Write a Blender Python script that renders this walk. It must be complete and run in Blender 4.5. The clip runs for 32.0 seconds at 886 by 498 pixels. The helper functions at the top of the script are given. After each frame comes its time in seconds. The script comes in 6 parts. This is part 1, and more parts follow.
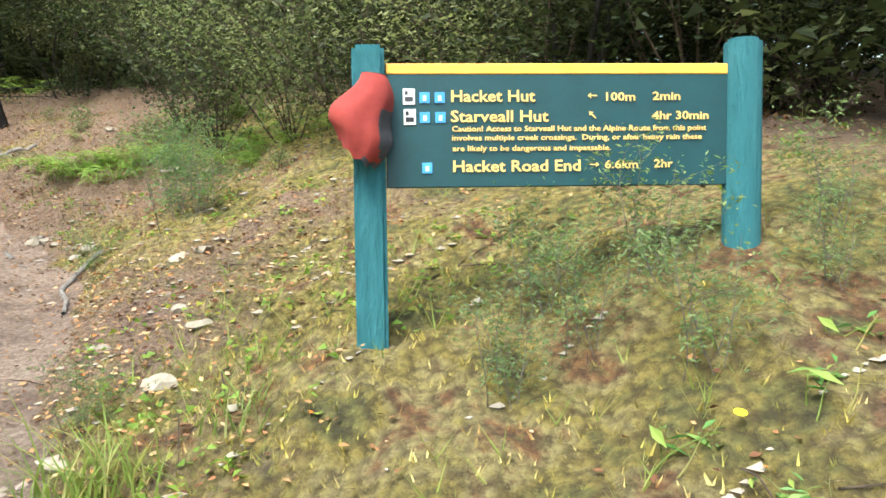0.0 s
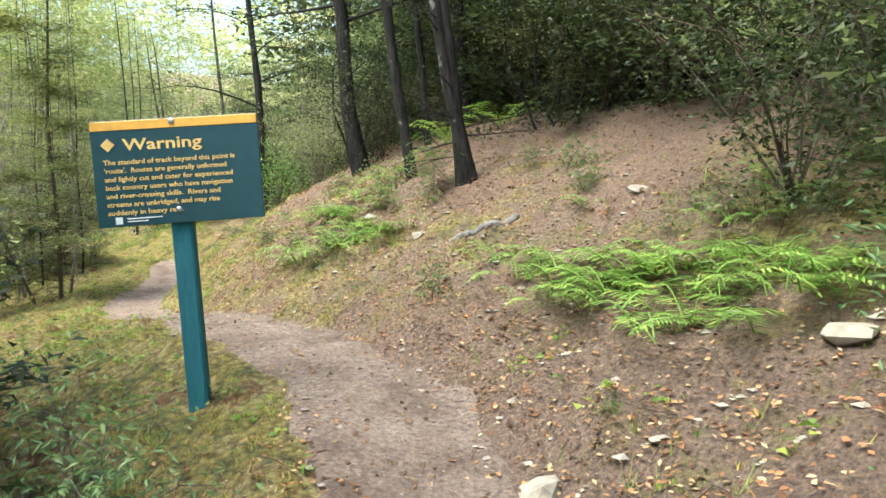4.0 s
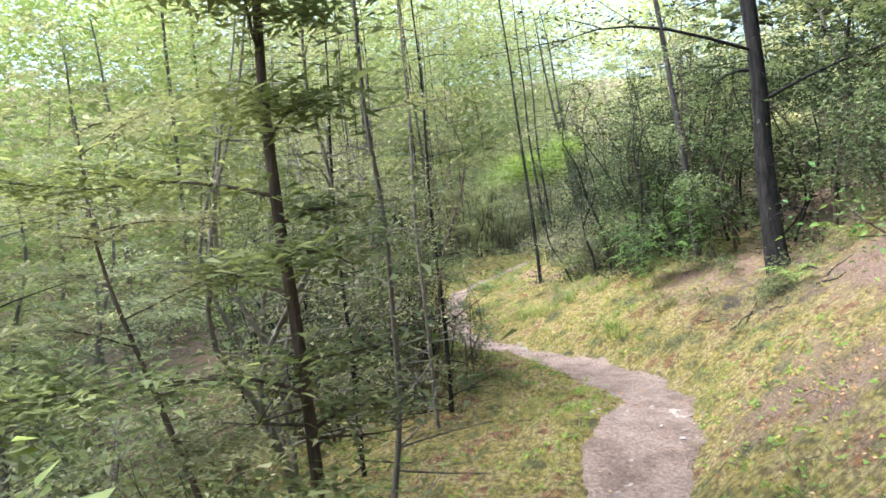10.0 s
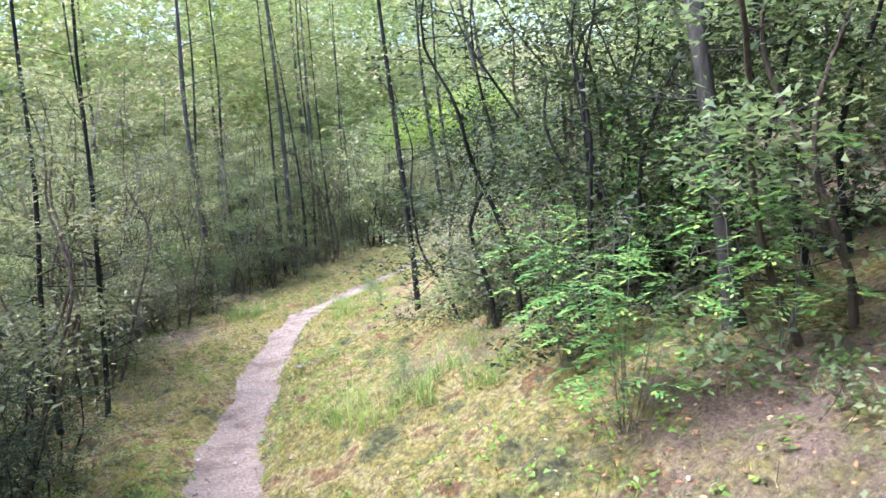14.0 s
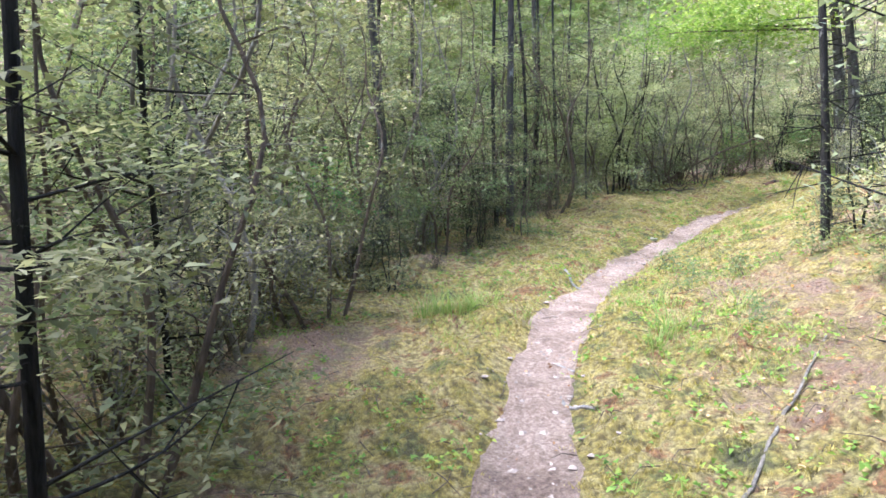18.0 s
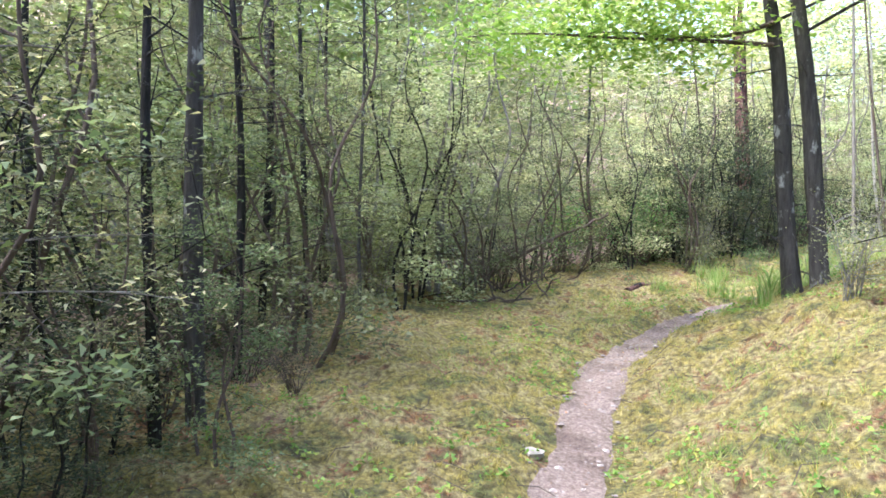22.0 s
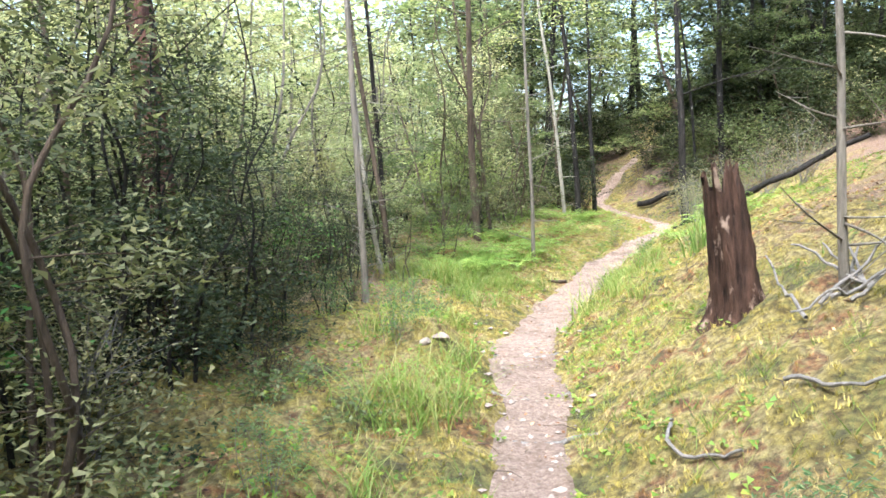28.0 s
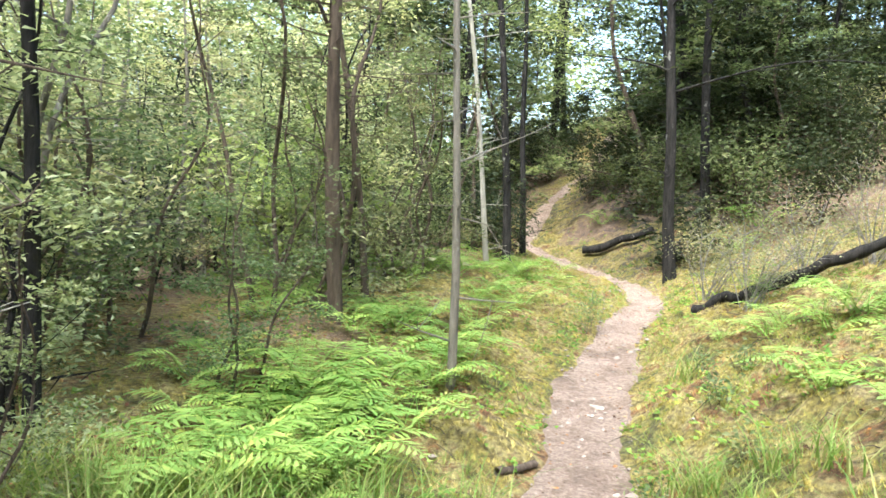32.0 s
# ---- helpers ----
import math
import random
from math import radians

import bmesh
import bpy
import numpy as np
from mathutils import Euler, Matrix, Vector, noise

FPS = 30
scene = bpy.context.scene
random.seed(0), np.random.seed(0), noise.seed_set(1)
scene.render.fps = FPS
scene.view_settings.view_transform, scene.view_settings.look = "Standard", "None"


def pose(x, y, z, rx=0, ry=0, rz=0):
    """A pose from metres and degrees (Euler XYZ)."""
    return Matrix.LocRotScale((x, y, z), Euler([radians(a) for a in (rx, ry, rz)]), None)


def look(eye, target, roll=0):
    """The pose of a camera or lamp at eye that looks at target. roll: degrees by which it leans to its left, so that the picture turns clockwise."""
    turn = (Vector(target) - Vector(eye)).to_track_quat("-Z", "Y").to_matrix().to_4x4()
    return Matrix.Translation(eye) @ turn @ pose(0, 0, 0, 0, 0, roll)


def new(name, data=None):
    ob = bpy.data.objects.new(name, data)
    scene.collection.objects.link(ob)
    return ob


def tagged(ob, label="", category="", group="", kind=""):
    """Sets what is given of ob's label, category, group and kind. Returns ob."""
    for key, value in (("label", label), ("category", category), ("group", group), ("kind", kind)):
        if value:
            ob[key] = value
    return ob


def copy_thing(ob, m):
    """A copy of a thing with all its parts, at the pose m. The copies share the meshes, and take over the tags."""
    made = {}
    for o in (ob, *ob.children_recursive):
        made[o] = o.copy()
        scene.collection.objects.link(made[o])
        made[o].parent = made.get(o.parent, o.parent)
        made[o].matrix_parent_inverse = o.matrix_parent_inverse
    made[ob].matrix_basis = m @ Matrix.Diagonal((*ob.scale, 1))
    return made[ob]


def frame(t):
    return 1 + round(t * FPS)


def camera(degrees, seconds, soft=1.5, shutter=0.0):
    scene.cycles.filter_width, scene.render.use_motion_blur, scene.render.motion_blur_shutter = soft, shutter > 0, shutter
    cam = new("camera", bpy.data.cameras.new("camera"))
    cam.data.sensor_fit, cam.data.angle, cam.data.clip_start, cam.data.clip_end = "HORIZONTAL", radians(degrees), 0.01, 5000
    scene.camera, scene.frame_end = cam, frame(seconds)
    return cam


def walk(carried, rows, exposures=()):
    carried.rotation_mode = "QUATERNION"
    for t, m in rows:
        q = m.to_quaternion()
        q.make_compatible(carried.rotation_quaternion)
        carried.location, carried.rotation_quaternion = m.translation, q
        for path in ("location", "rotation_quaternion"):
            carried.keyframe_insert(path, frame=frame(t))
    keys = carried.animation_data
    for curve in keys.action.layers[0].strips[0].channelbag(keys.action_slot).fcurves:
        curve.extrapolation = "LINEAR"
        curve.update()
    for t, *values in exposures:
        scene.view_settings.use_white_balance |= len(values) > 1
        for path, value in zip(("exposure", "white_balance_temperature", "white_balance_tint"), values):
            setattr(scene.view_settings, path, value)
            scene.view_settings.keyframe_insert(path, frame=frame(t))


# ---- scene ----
cam = camera(61.4, 32.0, 1.6)
PATH = [
    (0, (0.0, 0.0, 1.4), (0.032, 1.996, 1.279), -1.3),
    (0.5, (-0.105, 0.312, 1.45), (-0.567, 2.252, 1.305), -2.3),
    (1, (-0.336, 0.694, 1.468), (-1.147, 2.516, 1.33), -2.9),
    (1.5, (-0.649, 1.211, 1.518), (-1.612, 2.96, 1.401), -2.8),
    (2, (-0.971, 1.651, 1.708), (-2.019, 3.353, 1.648), -2.0),
    (2.5, (-1.277, 1.949, 1.905), (-2.344, 3.638, 1.805), -0.4),
    (4.5, (-2.426, 4.185, 2.238), (-3.437, 5.907, 2.138), -1.4),
    (5, (-2.819, 4.769, 2.341), (-3.945, 6.42, 2.291), -2.0),
    (5.5, (-3.165, 5.366, 2.448), (-4.398, 6.941, 2.417), -2.1),
    (6, (-3.519, 5.852, 2.573), (-4.889, 7.306, 2.481), -1.9),
    (6.5, (-3.984, 6.244, 2.762), (-5.592, 7.424, 2.605), -2.2),
    (7, (-4.526, 6.569, 2.907), (-6.267, 7.539, 2.751), -3.3),
    (7.5, (-5.138, 6.837, 3.057), (-6.969, 7.634, 2.947), -3.2),
    (8, (-5.743, 7.084, 3.122), (-7.606, 7.807, 3.057), -2.8),
    (8.5, (-6.407, 7.415, 3.128), (-8.288, 8.093, 3.087), -3.3),
    (9, (-7.153, 7.713, 3.082), (-8.98, 8.527, 3.037), -4.0),
    (9.5, (-7.923, 8.133, 2.932), (-9.713, 9.023, 2.881), -5.9),
    (10, (-8.702, 8.588, 2.838), (-10.436, 9.584, 2.802), -5.7),
    (10.5, (-9.466, 9.121, 2.785), (-11.148, 10.201, 2.737), -5.8),
    (11, (-10.149, 9.502, 2.773), (-11.758, 10.689, 2.714), -7.6),
    (11.5, (-10.755, 10.121, 2.769), (-12.3, 11.389, 2.705), -7.8),
    (12, (-11.334, 10.787, 2.833), (-12.832, 12.108, 2.726), -6.4),
    (12.5, (-11.808, 11.391, 2.91), (-13.273, 12.74, 2.728), -6.6),
    (13, (-12.327, 11.988, 2.999), (-13.807, 13.319, 2.806), -8.9),
    (13.5, (-12.844, 12.631, 3.005), (-14.357, 13.936, 2.903), -8.1),
    (14, (-13.431, 13.278, 2.972), (-15.087, 14.393, 2.845), -4.8),
    (14.5, (-14.097, 13.71, 2.937), (-15.942, 14.479, 2.864), -2.2),
    (15, (-14.857, 13.947, 2.863), (-16.783, 14.482, 2.793), -3.1),
    (15.5, (-15.719, 14.135, 2.855), (-17.676, 14.543, 2.808), -4.1),
    (17.5, (-18.414, 14.607, 2.807), (-20.293, 15.267, 2.621), -1.0),
    (18, (-19.18, 14.865, 2.725), (-21.025, 15.592, 2.466), -0.7),
    (18.5, (-19.95, 15.204, 2.661), (-21.759, 16.003, 2.363), 0.7),
    (19, (-20.676, 15.512, 2.68), (-22.437, 16.441, 2.494), -1.2),
    (19.5, (-21.339, 15.871, 2.729), (-23.045, 16.906, 2.591), -2.8),
    (20, (-21.998, 16.228, 2.733), (-23.693, 17.285, 2.63), -2.7),
    (20.5, (-22.637, 16.664, 2.734), (-24.317, 17.748, 2.693), 0.6),
    (21, (-23.303, 17.037, 2.854), (-24.953, 18.164, 2.773), 1.1),
    (21.5, (-23.86, 17.468, 2.855), (-25.429, 18.703, 2.751), 1.0),
    (22, (-24.442, 17.903, 2.86), (-25.958, 19.206, 2.783), 0.7),
    (22.5, (-24.933, 18.334, 2.877), (-26.396, 19.698, 2.835), -0.1),
    (23, (-25.444, 18.841, 2.857), (-26.834, 20.28, 2.848), -1.7),
    (23.5, (-25.904, 19.365, 2.863), (-27.187, 20.899, 2.856), -2.7),
    (24, (-26.352, 19.932, 2.868), (-27.567, 21.519, 2.791), -1.5),
    (24.5, (-26.763, 20.499, 2.963), (-27.92, 22.128, 2.878), -1.4),
    (26.5, (-28.257, 22.829, 3.214), (-28.992, 24.667, 2.933), -6.6),
    (27, (-28.442, 23.525, 3.247), (-28.939, 25.455, 3.085), -4.9),
    (27.5, (-28.564, 24.135, 3.233), (-28.859, 26.11, 3.115), -2.8),
    (28, (-28.568, 24.776, 3.317), (-28.65, 26.771, 3.199), -1.5),
    (28.5, (-28.579, 25.429, 3.399), (-28.537, 27.425, 3.279), -1.2),
    (29, (-28.48, 26.087, 3.426), (-28.45, 28.086, 3.383), -0.9),
    (29.5, (-28.413, 26.814, 3.419), (-28.427, 28.814, 3.406), -0.3),
    (30, (-28.328, 27.528, 3.405), (-28.394, 29.526, 3.355), 0.2),
    (30.5, (-28.325, 28.35, 3.379), (-28.361, 30.347, 3.283), 0.8),
    (31, (-28.273, 29.029, 3.444), (-28.284, 31.027, 3.356), 0.0),
    (31.5, (-28.315, 29.788, 3.457), (-28.272, 31.787, 3.434), 0.1),
    (32, (-28.311, 30.499, 3.487), (-28.101, 32.488, 3.432), 2.2),
]
walk(cam, [(t, look(e, g, r)) for t, e, g, r in PATH], [(0, 1.75, 6100, 4), (3, 1.8, 6000, 2), (5, 1.9, 5800, 4), (7, 1.9, 5700, 8), (10, 2.05, 5500, 13), (13, 2.35, 5100, 18), (18, 2.55, 5250, 18), (20, 2.55, 5250, 18), (24, 2.75, 5400, 19), (28, 2.35, 5600, 12), (32, 2.35, 5700, 7)])
SKY, SUN = 0.15, 2.7

# ---------------------------------------------------------------- light
world = bpy.data.worlds.new("sky")
scene.world = world
world.use_nodes = True
wn = world.node_tree
sky = wn.nodes.new("ShaderNodeTexSky")
sky.sky_type = "NISHITA"
sky.sun_disc = False
sky.sun_elevation = radians(62)
sky.sun_rotation = radians(211)
sky.air_density, sky.dust_density, sky.ozone_density = 1.4, 4.0, 0.6
wn.links.new(sky.outputs["Color"], wn.nodes["Background"].inputs["Color"])
wn.nodes["Background"].inputs["Strength"].default_value = SKY
sun_data = bpy.data.lights.new("sun", "SUN")
sun_data.energy, sun_data.angle, sun_data.color = SUN, radians(32), (1.0, 0.95, 0.84)
sun = new("sun", sun_data)
sun.matrix_world = look((-23, -15, 88), (0, 25, 0))


# ---------------------------------------------------------------- materials
def rgb(c):
    return (c[0], c[1], c[2], 1.0)


def nodes_of(name):
    m = bpy.data.materials.new(name)
    m.use_nodes = True
    return m, m.node_tree.nodes, m.node_tree.links, m.node_tree.nodes["Principled BSDF"]


def ramp(nodes, stops):
    r = nodes.new("ShaderNodeValToRGB")
    e = r.color_ramp.elements
    e[0].position, e[0].color = stops[0][0], rgb(stops[0][1])
    e[1].position, e[1].color = stops[-1][0], rgb(stops[-1][1])
    for p, c in stops[1:-1]:
        n = e.new(p)
        n.color = rgb(c)
    return r


def noise_tex(nodes, links, scale, detail=5.0, rough=0.6, space="Object", stretch=None):
    tc = nodes.new("ShaderNodeTexCoord")
    n = nodes.new("ShaderNodeTexNoise")
    n.inputs["Scale"].default_value = scale
    n.inputs["Detail"].default_value = detail
    n.inputs["Roughness"].default_value = rough
    if stretch:
        mp = nodes.new("ShaderNodeMapping")
        mp.inputs["Scale"].default_value = stretch
        links.new(tc.outputs[space], mp.inputs["Vector"])
        links.new(mp.outputs["Vector"], n.inputs["Vector"])
    else:
        links.new(tc.outputs[space], n.inputs["Vector"])
    return n


def mixc(nodes, links, fac, a, b, mode="MIX"):
    m = nodes.new("ShaderNodeMix")
    m.data_type, m.blend_type = "RGBA", mode
    if isinstance(fac, float):
        m.inputs[0].default_value = fac
    else:
        links.new(fac, m.inputs[0])
    for s, v in ((m.inputs[6], a), (m.inputs[7], b)):
        if isinstance(v, tuple):
            s.default_value = rgb(v)
        else:
            links.new(v, s)
    return m.outputs[2]


def bump(nodes, links, bsdf, height, strength, dist):
    b = nodes.new("ShaderNodeBump")
    b.inputs["Strength"].default_value = strength
    b.inputs["Distance"].default_value = dist
    links.new(height, b.inputs["Height"])
    links.new(b.outputs["Normal"], bsdf.inputs["Normal"])


def bark_material(name, dark, light, patch, amount, rough=0.9):
    """Bark: vertical grain, lichen or pale patches."""
    m, n, l, b = nodes_of(name)
    g = noise_tex(n, l, 9.0, 8, 0.7, stretch=(3, 3, 0.5))
    r = ramp(n, [(0.3, dark), (0.7, light)])
    l.new(g.outputs["Fac"], r.inputs["Fac"])
    p = noise_tex(n, l, 4.0, 6, 0.65, stretch=(1.6, 1.6, 1.0))
    pr = ramp(n, [(amount, (0, 0, 0)), (amount + 0.07, (1, 1, 1))])
    l.new(p.outputs["Fac"], pr.inputs["Fac"])
    l.new(mixc(n, l, pr.outputs["Color"], r.outputs["Color"], patch), b.inputs["Base Color"])
    b.inputs["Roughness"].default_value = rough
    b.inputs["Specular IOR Level"].default_value = 0.15
    bump(n, l, b, g.outputs["Fac"], 1.0, 0.04)
    return m


def leaf_material(name, stops, glow=0.35, rough=0.55):
    """Leaves: colour differs from leaf to leaf and in drifts; light shines through."""
    m, n, l, b = nodes_of(name)
    gi = n.new("ShaderNodeNewGeometry")
    r = ramp(n, stops)
    l.new(gi.outputs["Random Per Island"], r.inputs["Fac"])
    d = noise_tex(n, l, 0.9, 3, 0.5, space="Object")
    dr = ramp(n, [(0.35, (0.72, 0.78, 0.7)), (0.65, (1.15, 1.1, 1.0))])
    l.new(d.outputs["Fac"], dr.inputs["Fac"])
    oi = n.new("ShaderNodeObjectInfo")
    orr = ramp(n, [(0.0, (0.8, 0.88, 0.8)), (1.0, (1.12, 1.06, 0.95))])
    l.new(oi.outputs["Random"], orr.inputs["Fac"])
    c = mixc(n, l, 1.0, r.outputs["Color"], dr.outputs["Color"], "MULTIPLY")
    c = mixc(n, l, 1.0, c, orr.outputs["Color"], "MULTIPLY")
    l.new(c, b.inputs["Base Color"])
    b.inputs["Roughness"].default_value = rough
    b.inputs["Specular IOR Level"].default_value = 0.2
    t = n.new("ShaderNodeBsdfTranslucent")
    tc = mixc(n, l, 1.0, c, (1.15, 1.15, 0.9), "MULTIPLY")
    l.new(tc, t.inputs["Color"])
    mx = n.new("ShaderNodeMixShader")
    mx.inputs[0].default_value = glow
    l.new(b.outputs[0], mx.inputs[1])
    l.new(t.outputs[0], mx.inputs[2])
    l.new(mx.outputs[0], n["Material Output"].inputs["Surface"])
    return m


def plain_material(name, a, b2, scale, rough=0.7, bumpy=0.3, metallic=0.0, dist=0.01):
    m, n, l, b = nodes_of(name)
    g = noise_tex(n, l, scale, 7, 0.65)
    r = ramp(n, [(0.3, a), (0.7, b2)])
    l.new(g.outputs["Fac"], r.inputs["Fac"])
    l.new(r.outputs["Color"], b.inputs["Base Color"])
    b.inputs["Roughness"].default_value = rough
    b.inputs["Metallic"].default_value = metallic
    if bumpy:
        bump(n, l, b, g.outputs["Fac"], bumpy, dist)
    return m


M_BLACK = bark_material("sooty_black_bark", (0.004, 0.004, 0.004), (0.045, 0.04, 0.036), (0.22, 0.21, 0.19), 0.63)
M_MOTTLE = bark_material("mottled_beech_bark", (0.03, 0.027, 0.024), (0.10, 0.09, 0.08), (0.3, 0.3, 0.27), 0.6)
M_BROWN = bark_material("brown_bark", (0.05, 0.038, 0.03), (0.16, 0.12, 0.09), (0.25, 0.25, 0.2), 0.66)
M_GREY = bark_material("grey_bark", (0.10, 0.09, 0.075), (0.26, 0.23, 0.19), (0.38, 0.37, 0.33), 0.6)
M_PALE = bark_material("pale_bark", (0.22, 0.2, 0.16), (0.42, 0.39, 0.33), (0.12, 0.12, 0.09), 0.6)
M_RED = bark_material("red_rotting_wood", (0.05, 0.026, 0.022), (0.22, 0.115, 0.09), (0.02, 0.016, 0.016), 0.52)
M_DEAD = bark_material("weathered_dead_wood", (0.124, 0.112, 0.099), (0.31, 0.291, 0.273), (0.05, 0.043, 0.037), 0.62)
M_STUMP = bark_material("rotten_stump_wood", (0.008, 0.006, 0.005), (0.1, 0.055, 0.038), (0.3, 0.22, 0.17), 0.58)
# dark foliage, lowered to near black: the wood's deep shade is in this colour
M_LEAF_DARK_SHADE = leaf_material("dark_green_shaded_leaves", [(0.0, (0.021, 0.031, 0.015)), (0.6, (0.043, 0.057, 0.029)), (1.0, (0.091, 0.106, 0.061))], 0.4)
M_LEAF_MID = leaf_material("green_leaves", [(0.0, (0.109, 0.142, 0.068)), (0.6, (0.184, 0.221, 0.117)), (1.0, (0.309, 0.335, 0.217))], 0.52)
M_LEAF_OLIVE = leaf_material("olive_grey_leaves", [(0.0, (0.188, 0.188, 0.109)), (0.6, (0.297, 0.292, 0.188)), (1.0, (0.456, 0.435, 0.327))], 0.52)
# yellow-green foliage, raised so the colour holds the open valley's brightness
M_LEAF_LIGHT = leaf_material("yellow_green_sunlit_leaves", [(0.0, (0.25, 0.3, 0.1)), (0.6, (0.41, 0.46, 0.2)), (1.0, (0.6, 0.62, 0.38))], 0.55)
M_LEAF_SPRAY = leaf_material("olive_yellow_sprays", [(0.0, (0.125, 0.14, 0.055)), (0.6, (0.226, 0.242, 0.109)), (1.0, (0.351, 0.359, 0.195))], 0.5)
# grey-green foliage paled further: haze and skylight of far trees in the colour
M_LEAF_PALE_HAZE = leaf_material("pale_hazy_grey_green_leaves", [(0.0, (0.302, 0.314, 0.19)), (0.6, (0.47, 0.482, 0.314)), (1.0, (0.65, 0.638, 0.482))], 0.55)
M_LEAF_THICKET = leaf_material("grey_green_thicket_leaves", [(0.0, (0.085, 0.09, 0.048)), (0.6, (0.155, 0.16, 0.09)), (1.0, (0.27, 0.265, 0.17))], 0.45)
M_LEAF_BEECH = leaf_material("vivid_beech_leaves", [(0.0, (0.15, 0.24, 0.045)), (0.6, (0.27, 0.37, 0.085)), (1.0, (0.45, 0.5, 0.17))], 0.6)
M_LEAF_BROAD = leaf_material("glossy_broad_leaves", [(0.0, (0.083, 0.198, 0.052)), (0.6, (0.166, 0.312, 0.104)), (1.0, (0.374, 0.437, 0.125))], 0.35, 0.38)
M_FERN = leaf_material("fern_green", [(0.0, (0.112, 0.21, 0.042)), (0.7, (0.175, 0.294, 0.063)), (1.0, (0.294, 0.336, 0.07))], 0.45)
M_FAN = leaf_material("light_fern_green", [(0.0, (0.221, 0.357, 0.085)), (0.7, (0.323, 0.459, 0.145)), (1.0, (0.425, 0.493, 0.136))], 0.4)
M_WISP = leaf_material("blue_green_needles", [(0.0, (0.105, 0.18, 0.09)), (0.6, (0.18, 0.27, 0.135)), (1.0, (0.27, 0.345, 0.18))], 0.5)
M_GRASS = leaf_material("grass_green", [(0.0, (0.16, 0.24, 0.06)), (0.7, (0.28, 0.36, 0.11)), (1.0, (0.42, 0.38, 0.19))], 0.5)
M_LITTER = leaf_material("dead_leaf_litter", [(0.0, (0.05, 0.022, 0.016)), (0.25, (0.15, 0.07, 0.042)), (0.5, (0.3, 0.14, 0.075)), (0.72, (0.42, 0.23, 0.13)), (0.88, (0.5, 0.37, 0.26)), (1.0, (0.46, 0.15, 0.03))], 0.12, 0.8)
M_STONE = plain_material("pale_limestone", (0.156, 0.133, 0.101), (0.343, 0.304, 0.242), 9.0, 0.9, 0.7)
M_GRAVEL = plain_material("dull_brown_gravel", (0.14, 0.11, 0.09), (0.34, 0.28, 0.235), 9.0, 0.95, 0.6)
M_STONE_GREY = plain_material("grey_stone", (0.12, 0.11, 0.1), (0.27, 0.25, 0.23), 11.0, 0.9, 0.7)


def ground_material():
    """Forest floor: moss, litter and soil by the stored shares, mixed by noise."""
    m, n, l, b = nodes_of("forest_floor")
    fine = noise_tex(n, l, 55.0, 9, 0.8)
    mid = noise_tex(n, l, 5.0, 6, 0.65)
    big = noise_tex(n, l, 0.9, 4, 0.55)
    patch = noise_tex(n, l, 3.2, 5, 0.62)
    tone = ramp(n, [(0.3, (0.1, 0.105, 0.035)), (0.4, (0.21, 0.2, 0.06)), (0.48, (0.34, 0.275, 0.07)), (0.56, (0.4, 0.34, 0.15)), (0.63, (0.27, 0.13, 0.055)), (0.72, (0.17, 0.2, 0.06))])
    l.new(patch.outputs["Fac"], tone.inputs["Fac"])
    shade = ramp(n, [(0.3, (0.22, 0.2, 0.18)), (0.46, (0.75, 0.74, 0.7)), (0.56, (1.0, 1.0, 0.95)), (0.72, (1.45, 1.4, 1.3))])
    l.new(fine.outputs["Fac"], shade.inputs["Fac"])
    moss_c = mixc(n, l, 1.0, tone.outputs["Color"], shade.outputs["Color"], "MULTIPLY")
    tc = n.new("ShaderNodeTexCoord")
    vo = n.new("ShaderNodeTexVoronoi")
    vo.inputs["Scale"].default_value = 26.0
    warp = n.new("ShaderNodeVectorMath")
    warp.operation = "MULTIPLY_ADD"
    l.new(fine.outputs["Color"], warp.inputs[0])
    warp.inputs[1].default_value = (0.07, 0.07, 0.07)
    l.new(tc.outputs["Object"], warp.inputs[2])
    l.new(warp.outputs[0], vo.inputs["Vector"])
    tips = ramp(n, [(0.1, (1.25, 1.23, 1.14)), (0.45, (0.92, 0.9, 0.85)), (0.8, (0.42, 0.38, 0.32))])
    l.new(vo.outputs["Distance"], tips.inputs["Fac"])
    moss_c = mixc(n, l, 1.0, moss_c, tips.outputs["Color"], "MULTIPLY")
    lit = ramp(n, [(0.3, (0.03, 0.02, 0.016)), (0.42, (0.13, 0.085, 0.06)), (0.52, (0.25, 0.16, 0.11)), (0.6, (0.35, 0.24, 0.165)), (0.74, (0.5, 0.42, 0.34))])
    l.new(fine.outputs["Fac"], lit.inputs["Fac"])
    at = n.new("ShaderNodeAttribute")
    at.attribute_name = "litter"
    ad = n.new("ShaderNodeMath")
    ad.operation = "ADD"
    l.new(at.outputs["Fac"], ad.inputs[0])
    l.new(mid.outputs["Fac"], ad.inputs[1])
    ad2 = n.new("ShaderNodeMath")
    ad2.operation = "ADD"
    l.new(ad.outputs[0], ad2.inputs[0])
    l.new(big.outputs["Fac"], ad2.inputs[1])
    rr = ramp(n, [(0.0, (0, 0, 0)), (1.0, (1, 1, 1))])
    mr = n.new("ShaderNodeMapRange")
    mr.inputs["From Min"].default_value, mr.inputs["From Max"].default_value = 1.35, 1.65
    l.new(ad2.outputs[0], mr.inputs["Value"])
    l.new(mr.outputs[0], rr.inputs["Fac"])
    c = mixc(n, l, rr.outputs["Color"], moss_c, lit.outputs["Color"])
    burnt = n.new("ShaderNodeAttribute")
    burnt.attribute_name = "char"
    bm2 = n.new("ShaderNodeMath")
    bm2.operation = "MULTIPLY_ADD"
